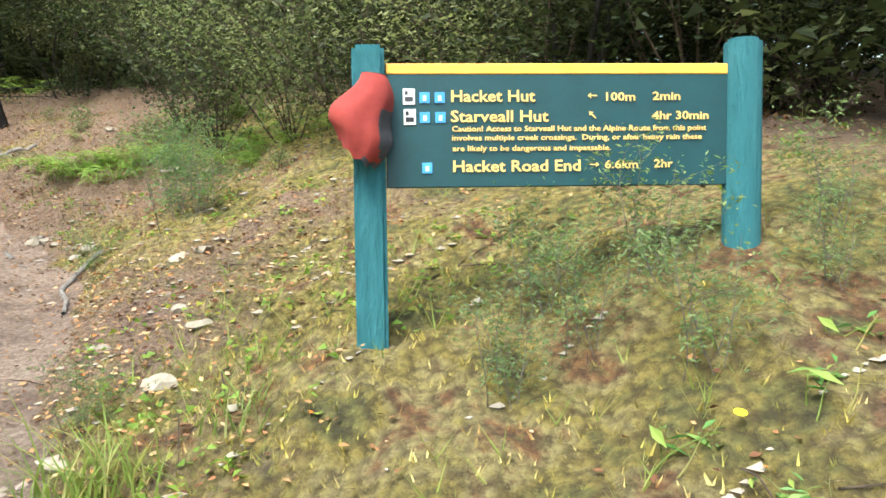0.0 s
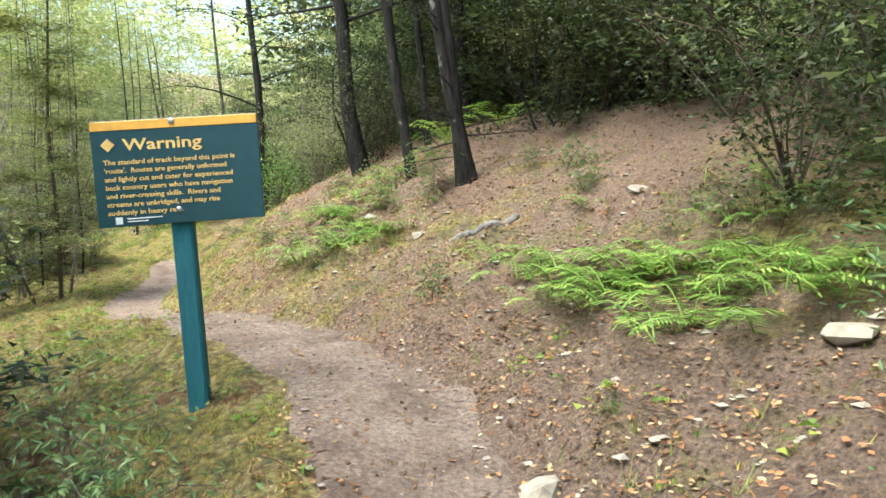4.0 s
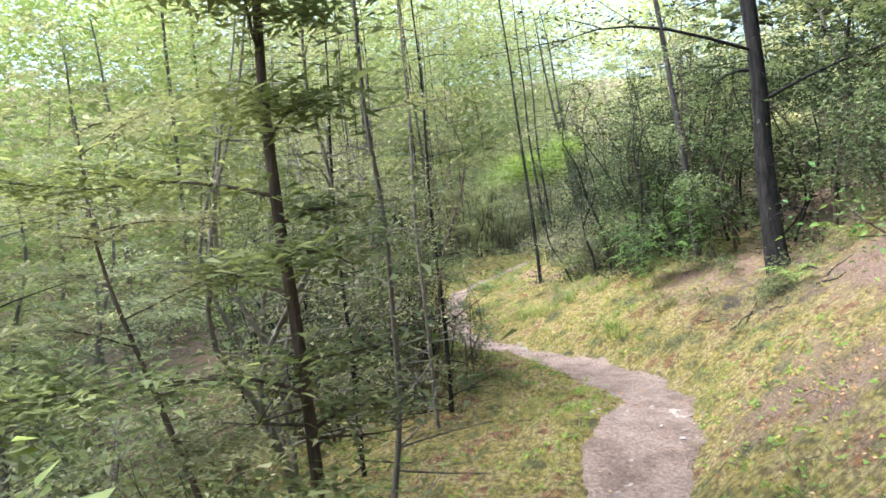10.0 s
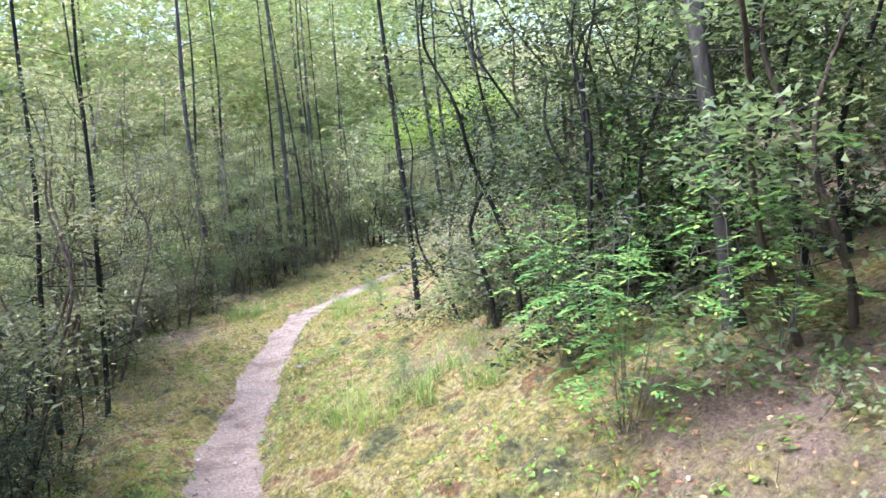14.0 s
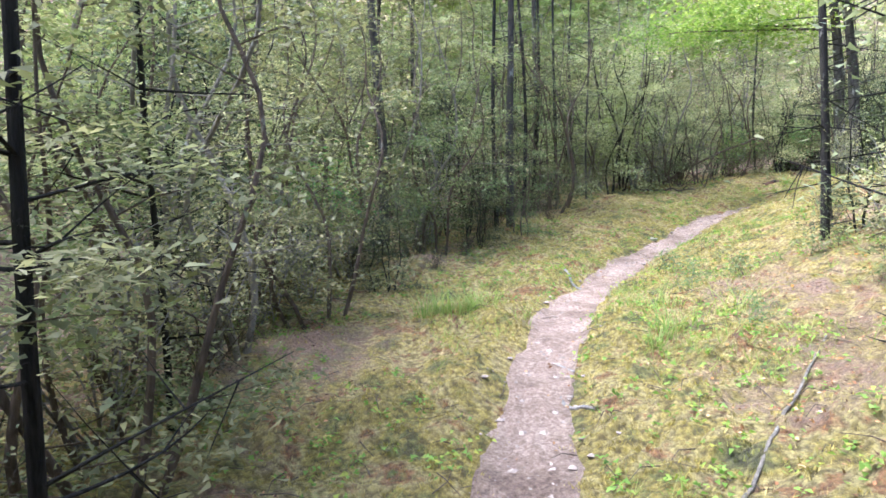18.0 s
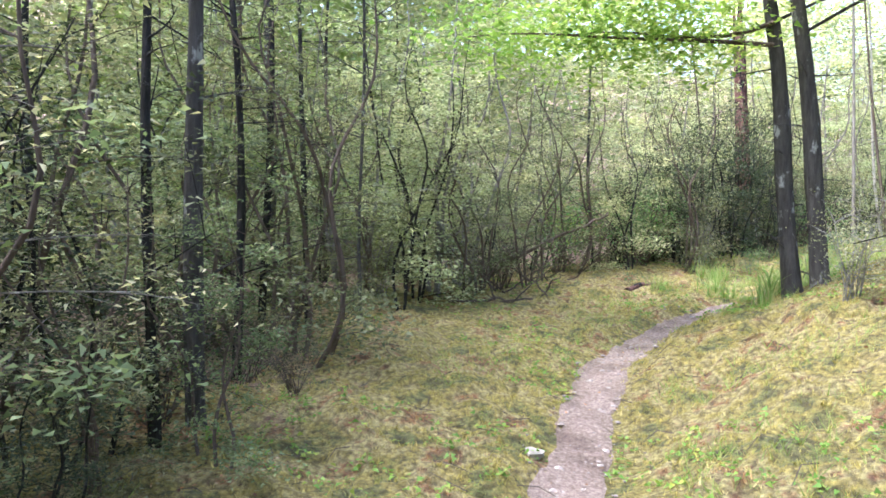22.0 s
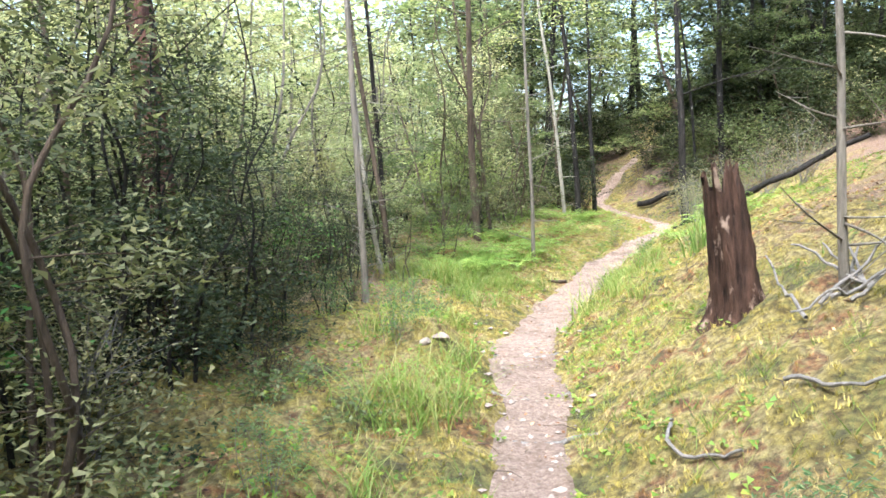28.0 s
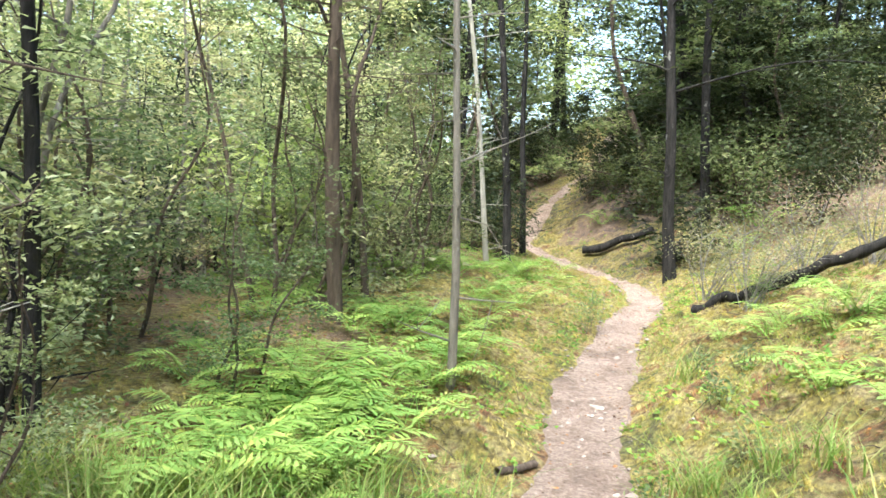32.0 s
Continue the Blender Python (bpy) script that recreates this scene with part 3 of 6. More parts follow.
def make_tree(kind, label, bark, leaf, seed, height, radius, first, reach, limbs, leaves, size, lean=(0, 0), flat=0.5, droop=0.0, cluster=0.3, slim=0.42, crook=0.02, spread_top=0.5, seg=8, snags=0, stems=((0, 0, 0, 0),), leaf_first=None, tri=False, twigs=3, lite=False, limb=0.26, tipward=1.7, away=None):
    """A tree standing at the origin: trunk with limbs, and a crown of leaves set in sprays along the limbs."""
    g = np.random.default_rng(seed)
    root = new(kind)
    tagged(root, label, "tree")
    pieces, anchors, weights = [], [], []
    for sx, sy, lx, ly in stems:
        top = np.array([sx + (lean[0] + lx) * height, sy + (lean[1] + ly) * height, height])
        tr = bent((sx, sy, -0.4), top, 18, 0, g, crook)
        k = np.linspace(0, 1, 18)
        rad = radius * (1 - 0.82 * k) * (1 + 0.35 * np.exp(-k * 22))
        pieces.append(tube(tr, rad, seg, 0.09, seed))
        for i in range(snags):
            u = g.uniform(0.06, max(first, 0.3))
            at = np.array([np.interp(u, k, tr[:, j]) for j in range(3)])
            az, ln = g.uniform(0, 6.283), g.uniform(0.15, 0.75)
            sn = bent(at, at + np.array([np.cos(az), np.sin(az), g.uniform(-0.25, 0.5)]) * ln, 6, 0, g, 0.14)
            pieces.append(tube(sn, np.linspace(0.009, 0.002, 6), 3))
            for _ in range(2):
                b0 = sn[g.integers(2, 5)]
                pieces.append(tube(bent(b0, b0 + g.normal(0, 0.16, 3), 4, 0, g, 0.12), np.linspace(0.004, 0.0015, 4), 3))
        for i in range(limbs):
            u = first + (1 - first) * (i + g.uniform(0, 0.9)) / limbs
            at = np.array([np.interp(u, k, tr[:, j]) for j in range(3)])
            az = i * 2.4 + g.uniform(-0.6, 0.6)
            ln = reach * (1 - spread_top * (u - first) / (1 - first)) * g.uniform(0.65, 1.15)
            if away:
                ln *= 1 + away[1] * math.cos(az - away[0])
            rise = g.uniform(-0.05, 0.35) - droop
            tip = at + np.array([np.cos(az), np.sin(az), rise]) * ln
            lb = bent(at, tip, 7, 0.05 * ln, g, 0.17)[::2 if lite else 1]
            nl = len(lb)
            r0 = max(0.006, radius * limb * (1 - 0.75 * u))
            pieces.append(tube(lb, np.linspace(r0, r0 * 0.2, nl), 3 if lite else 4, 0.0))
            if leaf_first is None or u > leaf_first:
                anchors.append(lb)
                weights.append(ln)
            for _ in range(twigs):
                w = g.uniform(0.3, 0.9)
                bp = np.array([np.interp(w, np.linspace(0, 1, nl), lb[:, j]) for j in range(3)])
                az2 = az + g.choice([-1, 1]) * g.uniform(0.5, 1.1)
                l2 = ln * g.uniform(0.25, 0.5)
                tw = bent(bp, bp + np.array([np.cos(az2), np.sin(az2), rise * 0.6 + g.uniform(-0.1, 0.15)]) * l2, 4, 0, g, 0.1)
                if not lite:
                    pieces.append(tube(tw, np.linspace(r0 * 0.4, r0 * 0.12, 4), 3, 0.0))
                if leaf_first is None or u > leaf_first:
                    anchors.append(tw)
                    weights.append(l2)
    part("trunk", raw_mesh("trunk", *joined(pieces), [bark]), None, root)
    if leaves:
        weights = np.array(weights) / np.sum(weights)
        pick = g.choice(len(anchors), leaves, p=weights)
        c = np.zeros((leaves, 3))
        for a in np.unique(pick):
            w = np.flatnonzero(pick == a)
            p = anchors[a]
            u = g.beta(tipward, 1.0, len(w)) * (len(p) - 1)
            i = np.minimum(u.astype(int), len(p) - 2)
            c[w] = p[i] + (p[i + 1] - p[i]) * (u - i)[:, None]
        c += g.normal(0, 1, (leaves, 3)) * cluster * np.array([1, 1, 0.32 if flat > 0.5 else 0.7]) * g.uniform(0.3, 1, (leaves, 1))
        part("crown", raw_mesh("crown", *leaf_quads(c, size, g, flat, slim, tri=tri), [leaf], False), None, root)
    return root


def make_shrub(label, bark, leaf, seed, height, width, stems, leaves, size, flat=0.3, slim=0.5, open_foot=0.2, cluster=0.12, kind="shrub", tri=False, twig_n=4, thick=1.0):
    """A shrub at the origin: crooked twigs from the foot and leaves along them."""
    g = np.random.default_rng(seed)
    root = new(kind)
    tagged(root, label, "shrub")
    pieces, twigs = [], []
    for i in range(stems):
        az, out = g.uniform(0, 6.28), width * g.uniform(0.15, 1.0) ** 0.7
        tip = np.array([np.cos(az) * out, np.sin(az) * out, height * g.uniform(0.6, 1.05) * (1 - 0.3 * (out / width) ** 2)])
        p = bent((g.normal(0, 0.05), g.normal(0, 0.05), -0.06), tip, 8, 0.1 * height, g, 0.12)
        r0 = (0.003 + 0.008 * height * g.uniform(0.5, 1)) * thick
        pieces.append(tube(p, np.linspace(r0, r0 * 0.25, 8), 3, 0.05, i))
        twigs.append(p)
        for _ in range(twig_n):
            a = p[g.integers(2, 7)]
            d = np.array([g.normal(0, 1), g.normal(0, 1), g.uniform(0.0, 0.9)])
            d /= np.linalg.norm(d)
            tw = bent(a, a + d * height * g.uniform(0.15, 0.4), 5, 0, g, 0.12)
            pieces.append(tube(tw[::2], np.linspace(r0 * 0.45, r0 * 0.12, 3), 3))
            twigs.append(tw)
    part("stem", raw_mesh("stem", *joined(pieces), [bark]), None, root)
    pick = g.integers(0, len(twigs), leaves)
    c = np.array([twigs[a][min(len(twigs[a]) - 1, int(g.uniform(open_foot, 1.0) * len(twigs[a])))] for a in pick])
    c += g.normal(0, cluster, c.shape)
    c[:, 2] = np.abs(c[:, 2])
    part("foliage", raw_mesh("foliage", *leaf_quads(c, size, g, flat, slim, tri=tri), [leaf], False), None, root)
    return root


def make_pinnate_bush(label, bark, leaf, seed, height, width, stems, sprays, leaflet):
    """An open bush whose twigs end in compound leaves: leaflets in pairs on both sides of a stalk."""
    g = np.random.default_rng(seed)
    root = tagged(new("shrub"), label, "shrub")
    wood, vs, tips = [], [], []
    for i in range(stems):
        az, out = i / stems * 6.283 + g.normal(0, 0.4), width * g.uniform(0.4, 1.0)
        p = bent((g.normal(0, 0.05), g.normal(0, 0.05), -0.06), (np.cos(az) * out, np.sin(az) * out, height * g.uniform(0.55, 1.0)), 9, 0.12 * height, g, 0.16)
        wood.append(tube(p, np.linspace(0.006, 0.002, 9), 4, 0.05, i))
        for _ in range(sprays // stems):
            a = p[g.integers(2, 9)]
            d = np.array([g.normal(0, 1), g.normal(0, 1), g.uniform(-0.1, 0.6)])
            tw = bent(a, a + d / np.linalg.norm(d) * g.uniform(0.15, 0.4), 5, 0.02, g, 0.12)
            wood.append(tube(tw, np.linspace(0.003, 0.0015, 5), 3))
            tips.append((tw[-1], d))
    for tip, d in tips:
        for _ in range(2):
            h = np.array([d[0] + g.normal(0, 0.7), d[1] + g.normal(0, 0.7), 0])
            h /= np.linalg.norm(h) + 1e-9
            s = np.array([-h[1], h[0], 0])
            for k in range(5):
                for sg in (-1, 1):
                    c = tip + h * leaflet * (0.3 + 0.55 * k) - np.array([0, 0, 0.02 * k * k * leaflet * 3])
                    e = s * sg * 0.85 + h * 0.5 + np.array([0, 0, g.uniform(-0.35, 0.1)])
                    L = leaflet * g.uniform(0.75, 1.1)
                    w = h * L * 0.24
                    vs += [c, c + e * L * 0.5 - w, c + e * L, c + e * L * 0.5 + w]
    part("stem", raw_mesh("stem", *joined(wood), [bark]), None, root)
    v = np.array(vs)
    part("foliage", raw_mesh("foliage", v, np.arange(len(v)).reshape(-1, 4), [leaf], False), None, root)
    return root


def frond(base, az, length, rise, g, pairs=16, wide=0.3, arch=1.0, finger=0.42):
    """A fern frond: midrib and leaflets on both sides."""
    k = np.linspace(0, 1, pairs)
    d = np.array([np.cos(az), np.sin(az), 0])
    s = np.array([-np.sin(az), np.cos(az), 0])
    rib = np.asarray(base) + d * (length * k)[:, None] + np.array([0, 0, 1]) * (rise * length * (k - arch * 0.75 * k ** 2))[:, None]
    vs = []
    for i in range(1, pairs):
        L = wide * length * np.sin(np.pi * (0.12 + 0.86 * k[i])) ** 0.8
        wd = length / pairs * finger
        for sg in (-1, 1):
            o = s * sg + d * 0.35 + np.array([0, 0, g.uniform(-0.25, 0.05)])
            a = rib[i]
            vs += [a - d * wd, a + o * L * 0.5 - d * wd * 0.9, a + o * L, a + o * L * 0.5 + d * wd * 0.9]
    v = np.array(vs)
    f = np.arange(len(v)).reshape(-1, 4)
    rv, rf = tube(rib, np.linspace(0.004, 0.001, pairs), 3)
    return joined([(v, f), (rv, rf)])


def make_fern(label, leaf, seed, fronds, length, rise=0.7, kind="fern", spread=0.03, wide=0.3, pairs=16, finger=0.42):
    g = np.random.default_rng(seed)
    root = new(kind)
    tagged(root, label, "fern")
    for i in range(fronds):
        az = i / fronds * 6.283 + g.uniform(-0.4, 0.4)
        b = (g.normal(0, spread), g.normal(0, spread), -0.01)
        part("frond", raw_mesh("frond", *frond(b, az, length * g.uniform(0.7, 1.1), rise * g.uniform(0.6, 1.2), g, pairs, wide, 1.0, finger), [leaf], False), None, root)
    return root


def blades(n, g, height, spread, width, lean=0.6, parts=3):
    """Arching grass blades from one foot."""
    vs, fs = [], []
    for i in range(n):
        az, ln = g.uniform(0, 6.283), height * g.uniform(0.5, 1.1)
        d, s = np.array([np.cos(az), np.sin(az), 0]), np.array([-np.sin(az), np.cos(az), 0])
        b = np.array([g.normal(0, spread), g.normal(0, spread), -0.02])
        le = lean * g.uniform(0.3, 1.2)
        for j in range(parts + 1):
            k = j / parts
            p = b + d * ln * le * k ** 1.7 + np.array([0, 0, ln * (k - 0.35 * le * k ** 2.2)])
            w = width * (1 - k * 0.92)
            vs += [p - s * w, p + s * w]
        o = len(vs) - 2 * (parts + 1)
        fs += [[o + 2 * j, o + 2 * j + 1, o + 2 * j + 3, o + 2 * j + 2] for j in range(parts)]
    return np.array(vs), np.array(fs)


def make_tussock(label, leaf, seed, n, height, width=0.004, spread=0.05, lean=0.7):
    g = np.random.default_rng(seed)
    return tagged(new("grass_tuft", raw_mesh("grass_tuft", *blades(n, g, height, spread, width, lean), [leaf], False)), label, "grass")


def stone(name, seed, sx, sy, sz, material):
    g = np.random.default_rng(seed)
    bm = bmesh.new()
    bmesh.ops.create_icosphere(bm, subdivisions=2, radius=1.0)
    cuts = [Vector(g.normal(0, 1, 3)).normalized() for _ in range(15)]
    for v in bm.verts:
        for c in cuts:
            over = v.co.dot(c) - 0.58
            if over > 0:
                v.co -= c * over * 0.9
        v.co *= 1 + g.normal(0, 0.055)
        v.co = Vector((v.co.x * sx, v.co.y * sy, v.co.z * sz))
    me = bpy.data.meshes.new(name)
    bm.to_mesh(me)
    bm.free()
    me.materials.append(material)
    return me


def put(ob, x, y, turn=0.0, size=1.0, sink=0.0, tilt=(0.0, 0.0)):
    """Stand a thing on the ground."""
    ob.matrix_basis = pose(x, y, ground_at(x, y) - sink, tilt[0], tilt[1], turn) @ Matrix.Diagonal((size, size, size, 1))
    return ob


def again(ob, x, y, turn=0.0, size=1.0, sink=0.0, tilt=(0.0, 0.0)):
    """A copy of a thing, stood on the ground elsewhere."""
    c = copy_thing(ob, Matrix.Identity(4))
    c.matrix_basis = pose(x, y, ground_at(x, y) - sink, tilt[0], tilt[1], turn) @ Matrix.Diagonal((size, size, size, 1))
    return c

# ---------------------------------------------------------------- trees that stand by the track
def hero(label, bark, leaf, seed, x, y, height, radius, lean, **kw):
    o = dict(first=0.38, reach=1.9, limbs=12, leaves=2400, size=0.062, tri=True, crook=0.02, snags=13)
    o.update(kw)
    t = make_tree("tree", label, bark, leaf, seed, height, radius * 0.7, lean=lean, **o)
    return put(t, x, y)


BLACK = "tall tree with sooty black trunk and small dark leaves"
hero(BLACK, M_BLACK, M_LEAF_DARK_SHADE, 11, -5.71, 9.26, 9, 0.075, (-0.13, -0.06), first=0.24, reach=2.2, leaves=4500, limbs=18)
hero("twin-stemmed tree with sooty black bark and pale streaks", M_BLACK, M_LEAF_DARK_SHADE, 12, -4.9, 8.83, 9, 0.078, (-0.09, -0.022), stems=((-0.055, -0.04, 0, 0), (0.055, 0.04, 0, 0)), limbs=12, first=0.28, leaves=4500)
hero(BLACK, M_BLACK, M_LEAF_DARK_SHADE, 13, -6.53, 10.8, 9, 0.06, (-0.09, -0.02), first=0.2, reach=2.2, leaves=4500, limbs=18)
hero("stout tree with sooty black trunk among shrubs", M_BLACK, M_LEAF_DARK_SHADE, 14, -7.4, 10.81, 9, 0.14, (-0.1, -0.04), crook=0.03, first=0.2, reach=2.3, leaves=5000, limbs=20)
hero("leaning tree with charcoal black rough trunk", M_BLACK, M_LEAF_DARK_SHADE, 15, -13.86, 15.72, 9, 0.155, (-0.095, 0.03), seg=14, crook=0.03, limbs=22, leaves=7000, first=0.22, reach=2.5)
hero("tree with grey mottled trunk behind shrubs", M_MOTTLE, M_LEAF_MID, 16, -15.7, 16.51, 8, 0.08, (-0.1, 0.03))
for i, (x, y, r, lx, ly) in enumerate(((-21.2, 14.08, 0.045, -0.03, 0.0), (-21.4, 14.45, 0.04, -0.012, 0.03), (-23.4, 14.9, 0.03, 0.03, 0.0))):
    hero("slender dark-stemmed tree with thin level branches", M_BLACK, M_LEAF_OLIVE, 17 + i, x, y, 7, r, (lx, ly), first=0.2, limbs=18, reach=0.85, limb=0.17, away=(-1.99, 0.45), flat=0.85, cluster=0.14, size=0.045, leaves=4500)
hero("tree with dark trunk and grey twiggy foot", M_BLACK, M_LEAF_OLIVE, 120, -21.48, 18.23, 8, 0.06, (-0.035, -0.05), first=0.1, limbs=18, reach=1.0, leaves=2500)
hero("grey mottled tree trunk behind the bushes", M_MOTTLE, M_LEAF_MID, 121, -27.67, 17.41, 9, 0.09, (-0.053, 0.012))
hero("tree with white-blotched dark trunk", M_MOTTLE, M_LEAF_MID, 122, -28.66, 19.66, 9, 0.085, (-0.03, -0.02), first=0.5)
for i, (x, y, r, lx, ly) in enumerate(((-28.5, 19.35, 0.045, -0.02, 0.0), (-29.46, 20.24, 0.045, -0.025, -0.018), (-30.26, 20.86, 0.05, -0.002, 0.004), (-30.65, 21.57, 0.045, -0.012, -0.005), (-30.48, 22.07, 0.028, 0.0, 0.01), (-32.2, 21.9, 0.09, -0.01, 0.01), (-33.2, 23.3, 0.05, 0.04, 0.02), (-32.4, 19.6, 0.07, -0.03, 0.0), (-31.0, 18.6, 0.06, 0.02, 0.0))):
    hero("slim dark forest tree with bare lower trunk", M_BLACK if i not in (4, 5) else M_MOTTLE, M_LEAF_OLIVE, 21 + i, x, y, 9, r, (lx, ly), first=0.45, reach=1.2, leaves=1200)
hero("twin-trunked brown beech tree with white lichen bands", M_MOTTLE, M_LEAF_BEECH, 30, -27.28, 24.6, 7.5, 0.115, (-0.095, -0.08), stems=((-0.11, -0.01, 0, 0), (0.11, 0.02, 0.005, 0.005)), first=0.3, reach=2.6, limbs=12, leaves=3500, flat=0.8, size=0.06, seg=12)
beech = [o for o in scene.collection.objects if o.get("label", "").startswith("twin-trunked")][0]
gb = np.random.default_rng(33)
for hgt, bx, by, ln in ((2.15, -0.72, -0.69, 2.7), (2.35, -0.85, -0.3, 2.5), (2.6, -0.5, -0.85, 2.2), (2.9, 0.6, -0.6, 1.6)):
    limb = bent((-0.3, -0.2, hgt), (-0.3 + bx * ln, -0.2 + by * ln, hgt + 0.1), 9, -0.12, gb, 0.2)
    bough = part("bough", raw_mesh("bough", *tube(limb, np.linspace(0.022, 0.005, 9), 6), [M_BROWN]), None, beech)
    u = gb.integers(2, 9, 2600)
    c = limb[u] + gb.normal(0, 1, (2600, 3)) * np.array([0.32, 0.32, 0.2])
    part("leaves", raw_mesh("leaves", *leaf_quads(c, 0.07, gb, 0.6, 0.6, 0.2, True), [M_LEAF_BEECH], False), None, bough)
hero("leaning dark trunk by the track", M_BLACK, M_LEAF_MID, 32, -24.2, 20.62, 8, 0.06, (-0.09, 0.017), first=0.35)
hero("leaning dark trunk by the track", M_BLACK, M_LEAF_MID, 33, -24.9, 21.5, 8, 0.055, (-0.07, 0.0), first=0.35)
for i, (x, y, b, r, lx, ly) in enumerate(((-29.39, 32.75, M_BROWN, 0.045, -0.12, 0.046), (-28.5, 36.1, M_BROWN, 0.085, -0.05, 0.0), (-27.77, 35.02, M_GREY, 0.04, 0.0, 0.02), (-26.55, 40.9, M_PALE, 0.06, -0.08, 0.03), (-26.3, 40.9, M_BLACK, 0.09, -0.05, 0.0), (-28.26, 37.1, M_BROWN, 0.05, -0.12, 0.04), (-29.57, 31.65, M_GREY, 0.05, -0.045, 0.04), (-29.51, 33.0, M_PALE, 0.04, -0.11, 0.04), (-29.6, 33.6, M_BLACK, 0.045, -0.06, 0.04), (-31.0, 26.44, M_BLACK, 0.035, -0.063, 0.068), (-30.8, 28.9, M_BROWN, 0.03, -0.08, 0.05), (-25.6, 43.2, M_BLACK, 0.08, -0.02, 0.0), (-23.4, 42.0, M_BLACK, 0.05, -0.1, 0.0))):
    hero("slender forest tree with lichened bark", b, M_LEAF_LIGHT if i in (1, 2, 3) else M_LEAF_MID, 40 + i, x, y, 9, r, (lx, ly), first=0.33 if i in (1, 3) else 0.4, crook=0.02, leaves=2600)
hero("upright tree with charcoal black trunk", M_BLACK, M_LEAF_DARK_SHADE, 146, -24.25, 40.0, 9, 0.12, (0.0, 0.0), first=0.28, reach=2.6, leaves=4500)
hero("pale lichened tree trunk leaning over leafy shrubs", M_GREY, M_LEAF_DARK_SHADE, 147, -4.27, 4.05, 8, 0.085, (-0.11, -0.03), first=0.5)
for i, (x, y, r) in enumerate(((-2.22, 8.8, 0.12), (-3.68, 9.9, 0.07), (-1.0, 9.4, 0.1), (-4.4, 11.6, 0.08), (-5.9, 12.4, 0.09), (0.6, 8.6, 0.08), (-7.8, 12.9, 0.08), (-2.9, 11.4, 0.07))):
    hero("dark trunk in the shade of the bank", M_BLACK if i % 2 else M_BROWN, M_LEAF_DARK_SHADE, 150 + i, x, y, 9, r, (-0.05, 0.0), first=0.4)

# the young tree with level sprays below the track, and stems round it
hero("young brown-stemmed tree with flat layered sprays", M_BROWN, M_LEAF_SPRAY, 50, -11.7, 9.57, 5.2, 0.05, (-0.01, 0.01), first=0.22, limbs=26, reach=0.85, away=(-2.16, 0.65), flat=0.9, cluster=0.25, size=0.07, leaves=17000, limb=0.42, tipward=1.4, crook=0.012, twigs=6)
hero("crooked bare-stemmed sapling with few leaves", M_GREY, M_LEAF_OLIVE, 51, -12.5, 10.15, 4.2, 0.035, (0.03, 0.06), first=0.45, limbs=9, reach=0.5, crook=0.07, leaves=1200, size=0.04)
hero("crooked bare-stemmed sapling with few leaves", M_BROWN, M_LEAF_OLIVE, 52, -11.85, 9.45, 2.6, 0.035, (-0.42, -0.2), first=0.45, limbs=10, reach=0.9, crook=0.04, leaves=5000, size=0.045, flat=0.85, cluster=0.12)
for i, (x, y, h, r, lx) in enumerate(((-14.66, 11.78, 5, 0.035, -0.01), (-15.15, 12.2, 6, 0.03, -0.03), (-14.1, 10.8, 4, 0.03, 0.0), (-15.6, 8.3, 6, 0.05, -0.03), (-15.9, 6.6, 6, 0.05, 0.0), (-13.3, 8.3, 3.5, 0.025, -0.02), (-16.6, 12.2, 5, 0.03, 0.0))):
    hero("thin dark sapling with wispy branches", M_BLACK if i % 3 else M_GREY, M_LEAF_LIGHT if i in (3, 4) else M_LEAF_SPRAY, 53 + i, x, y, h, r, (lx, 0.01), first=0.3, limbs=14, reach=1.0, flat=0.85, cluster=0.15, size=0.045, leaves=2200)
hero("black tree trunk close below the track", M_BLACK, M_LEAF_LIGHT, 63, -8.3, 6.35, 7, 0.07, (-0.05, -0.02), first=0.5, limbs=8, reach=1.0)
for i, (x, y) in enumerate(((-27.9, 28.55), (-26.6, 28.4), (-26.1, 29.6))):
    hero("thin grey tree beside the rotten stump", M_GREY, M_LEAF_OLIVE, 66 + i, x + 1.2, y, 6, 0.035, (-0.03, 0.02), first=0.35, limbs=12, reach=1.1, crook=0.03, leaves=2400)

# ---------------------------------------------------------------- the wood behind
def bushy(label, bark, leaf, seed, height=4.4, reach=1.5, leaves=4600, size=0.088, **kw):
    o = dict(flat=0.65, cluster=0.17, tri=True, twigs=4, slim=0.42, lite=True, crook=0.09, spread_top=0.55, seg=6)
    o.update(kw)
    return make_tree("tree", label, bark, leaf, seed, height, 0.05, 0.06, reach, 24, leaves, size, **o)


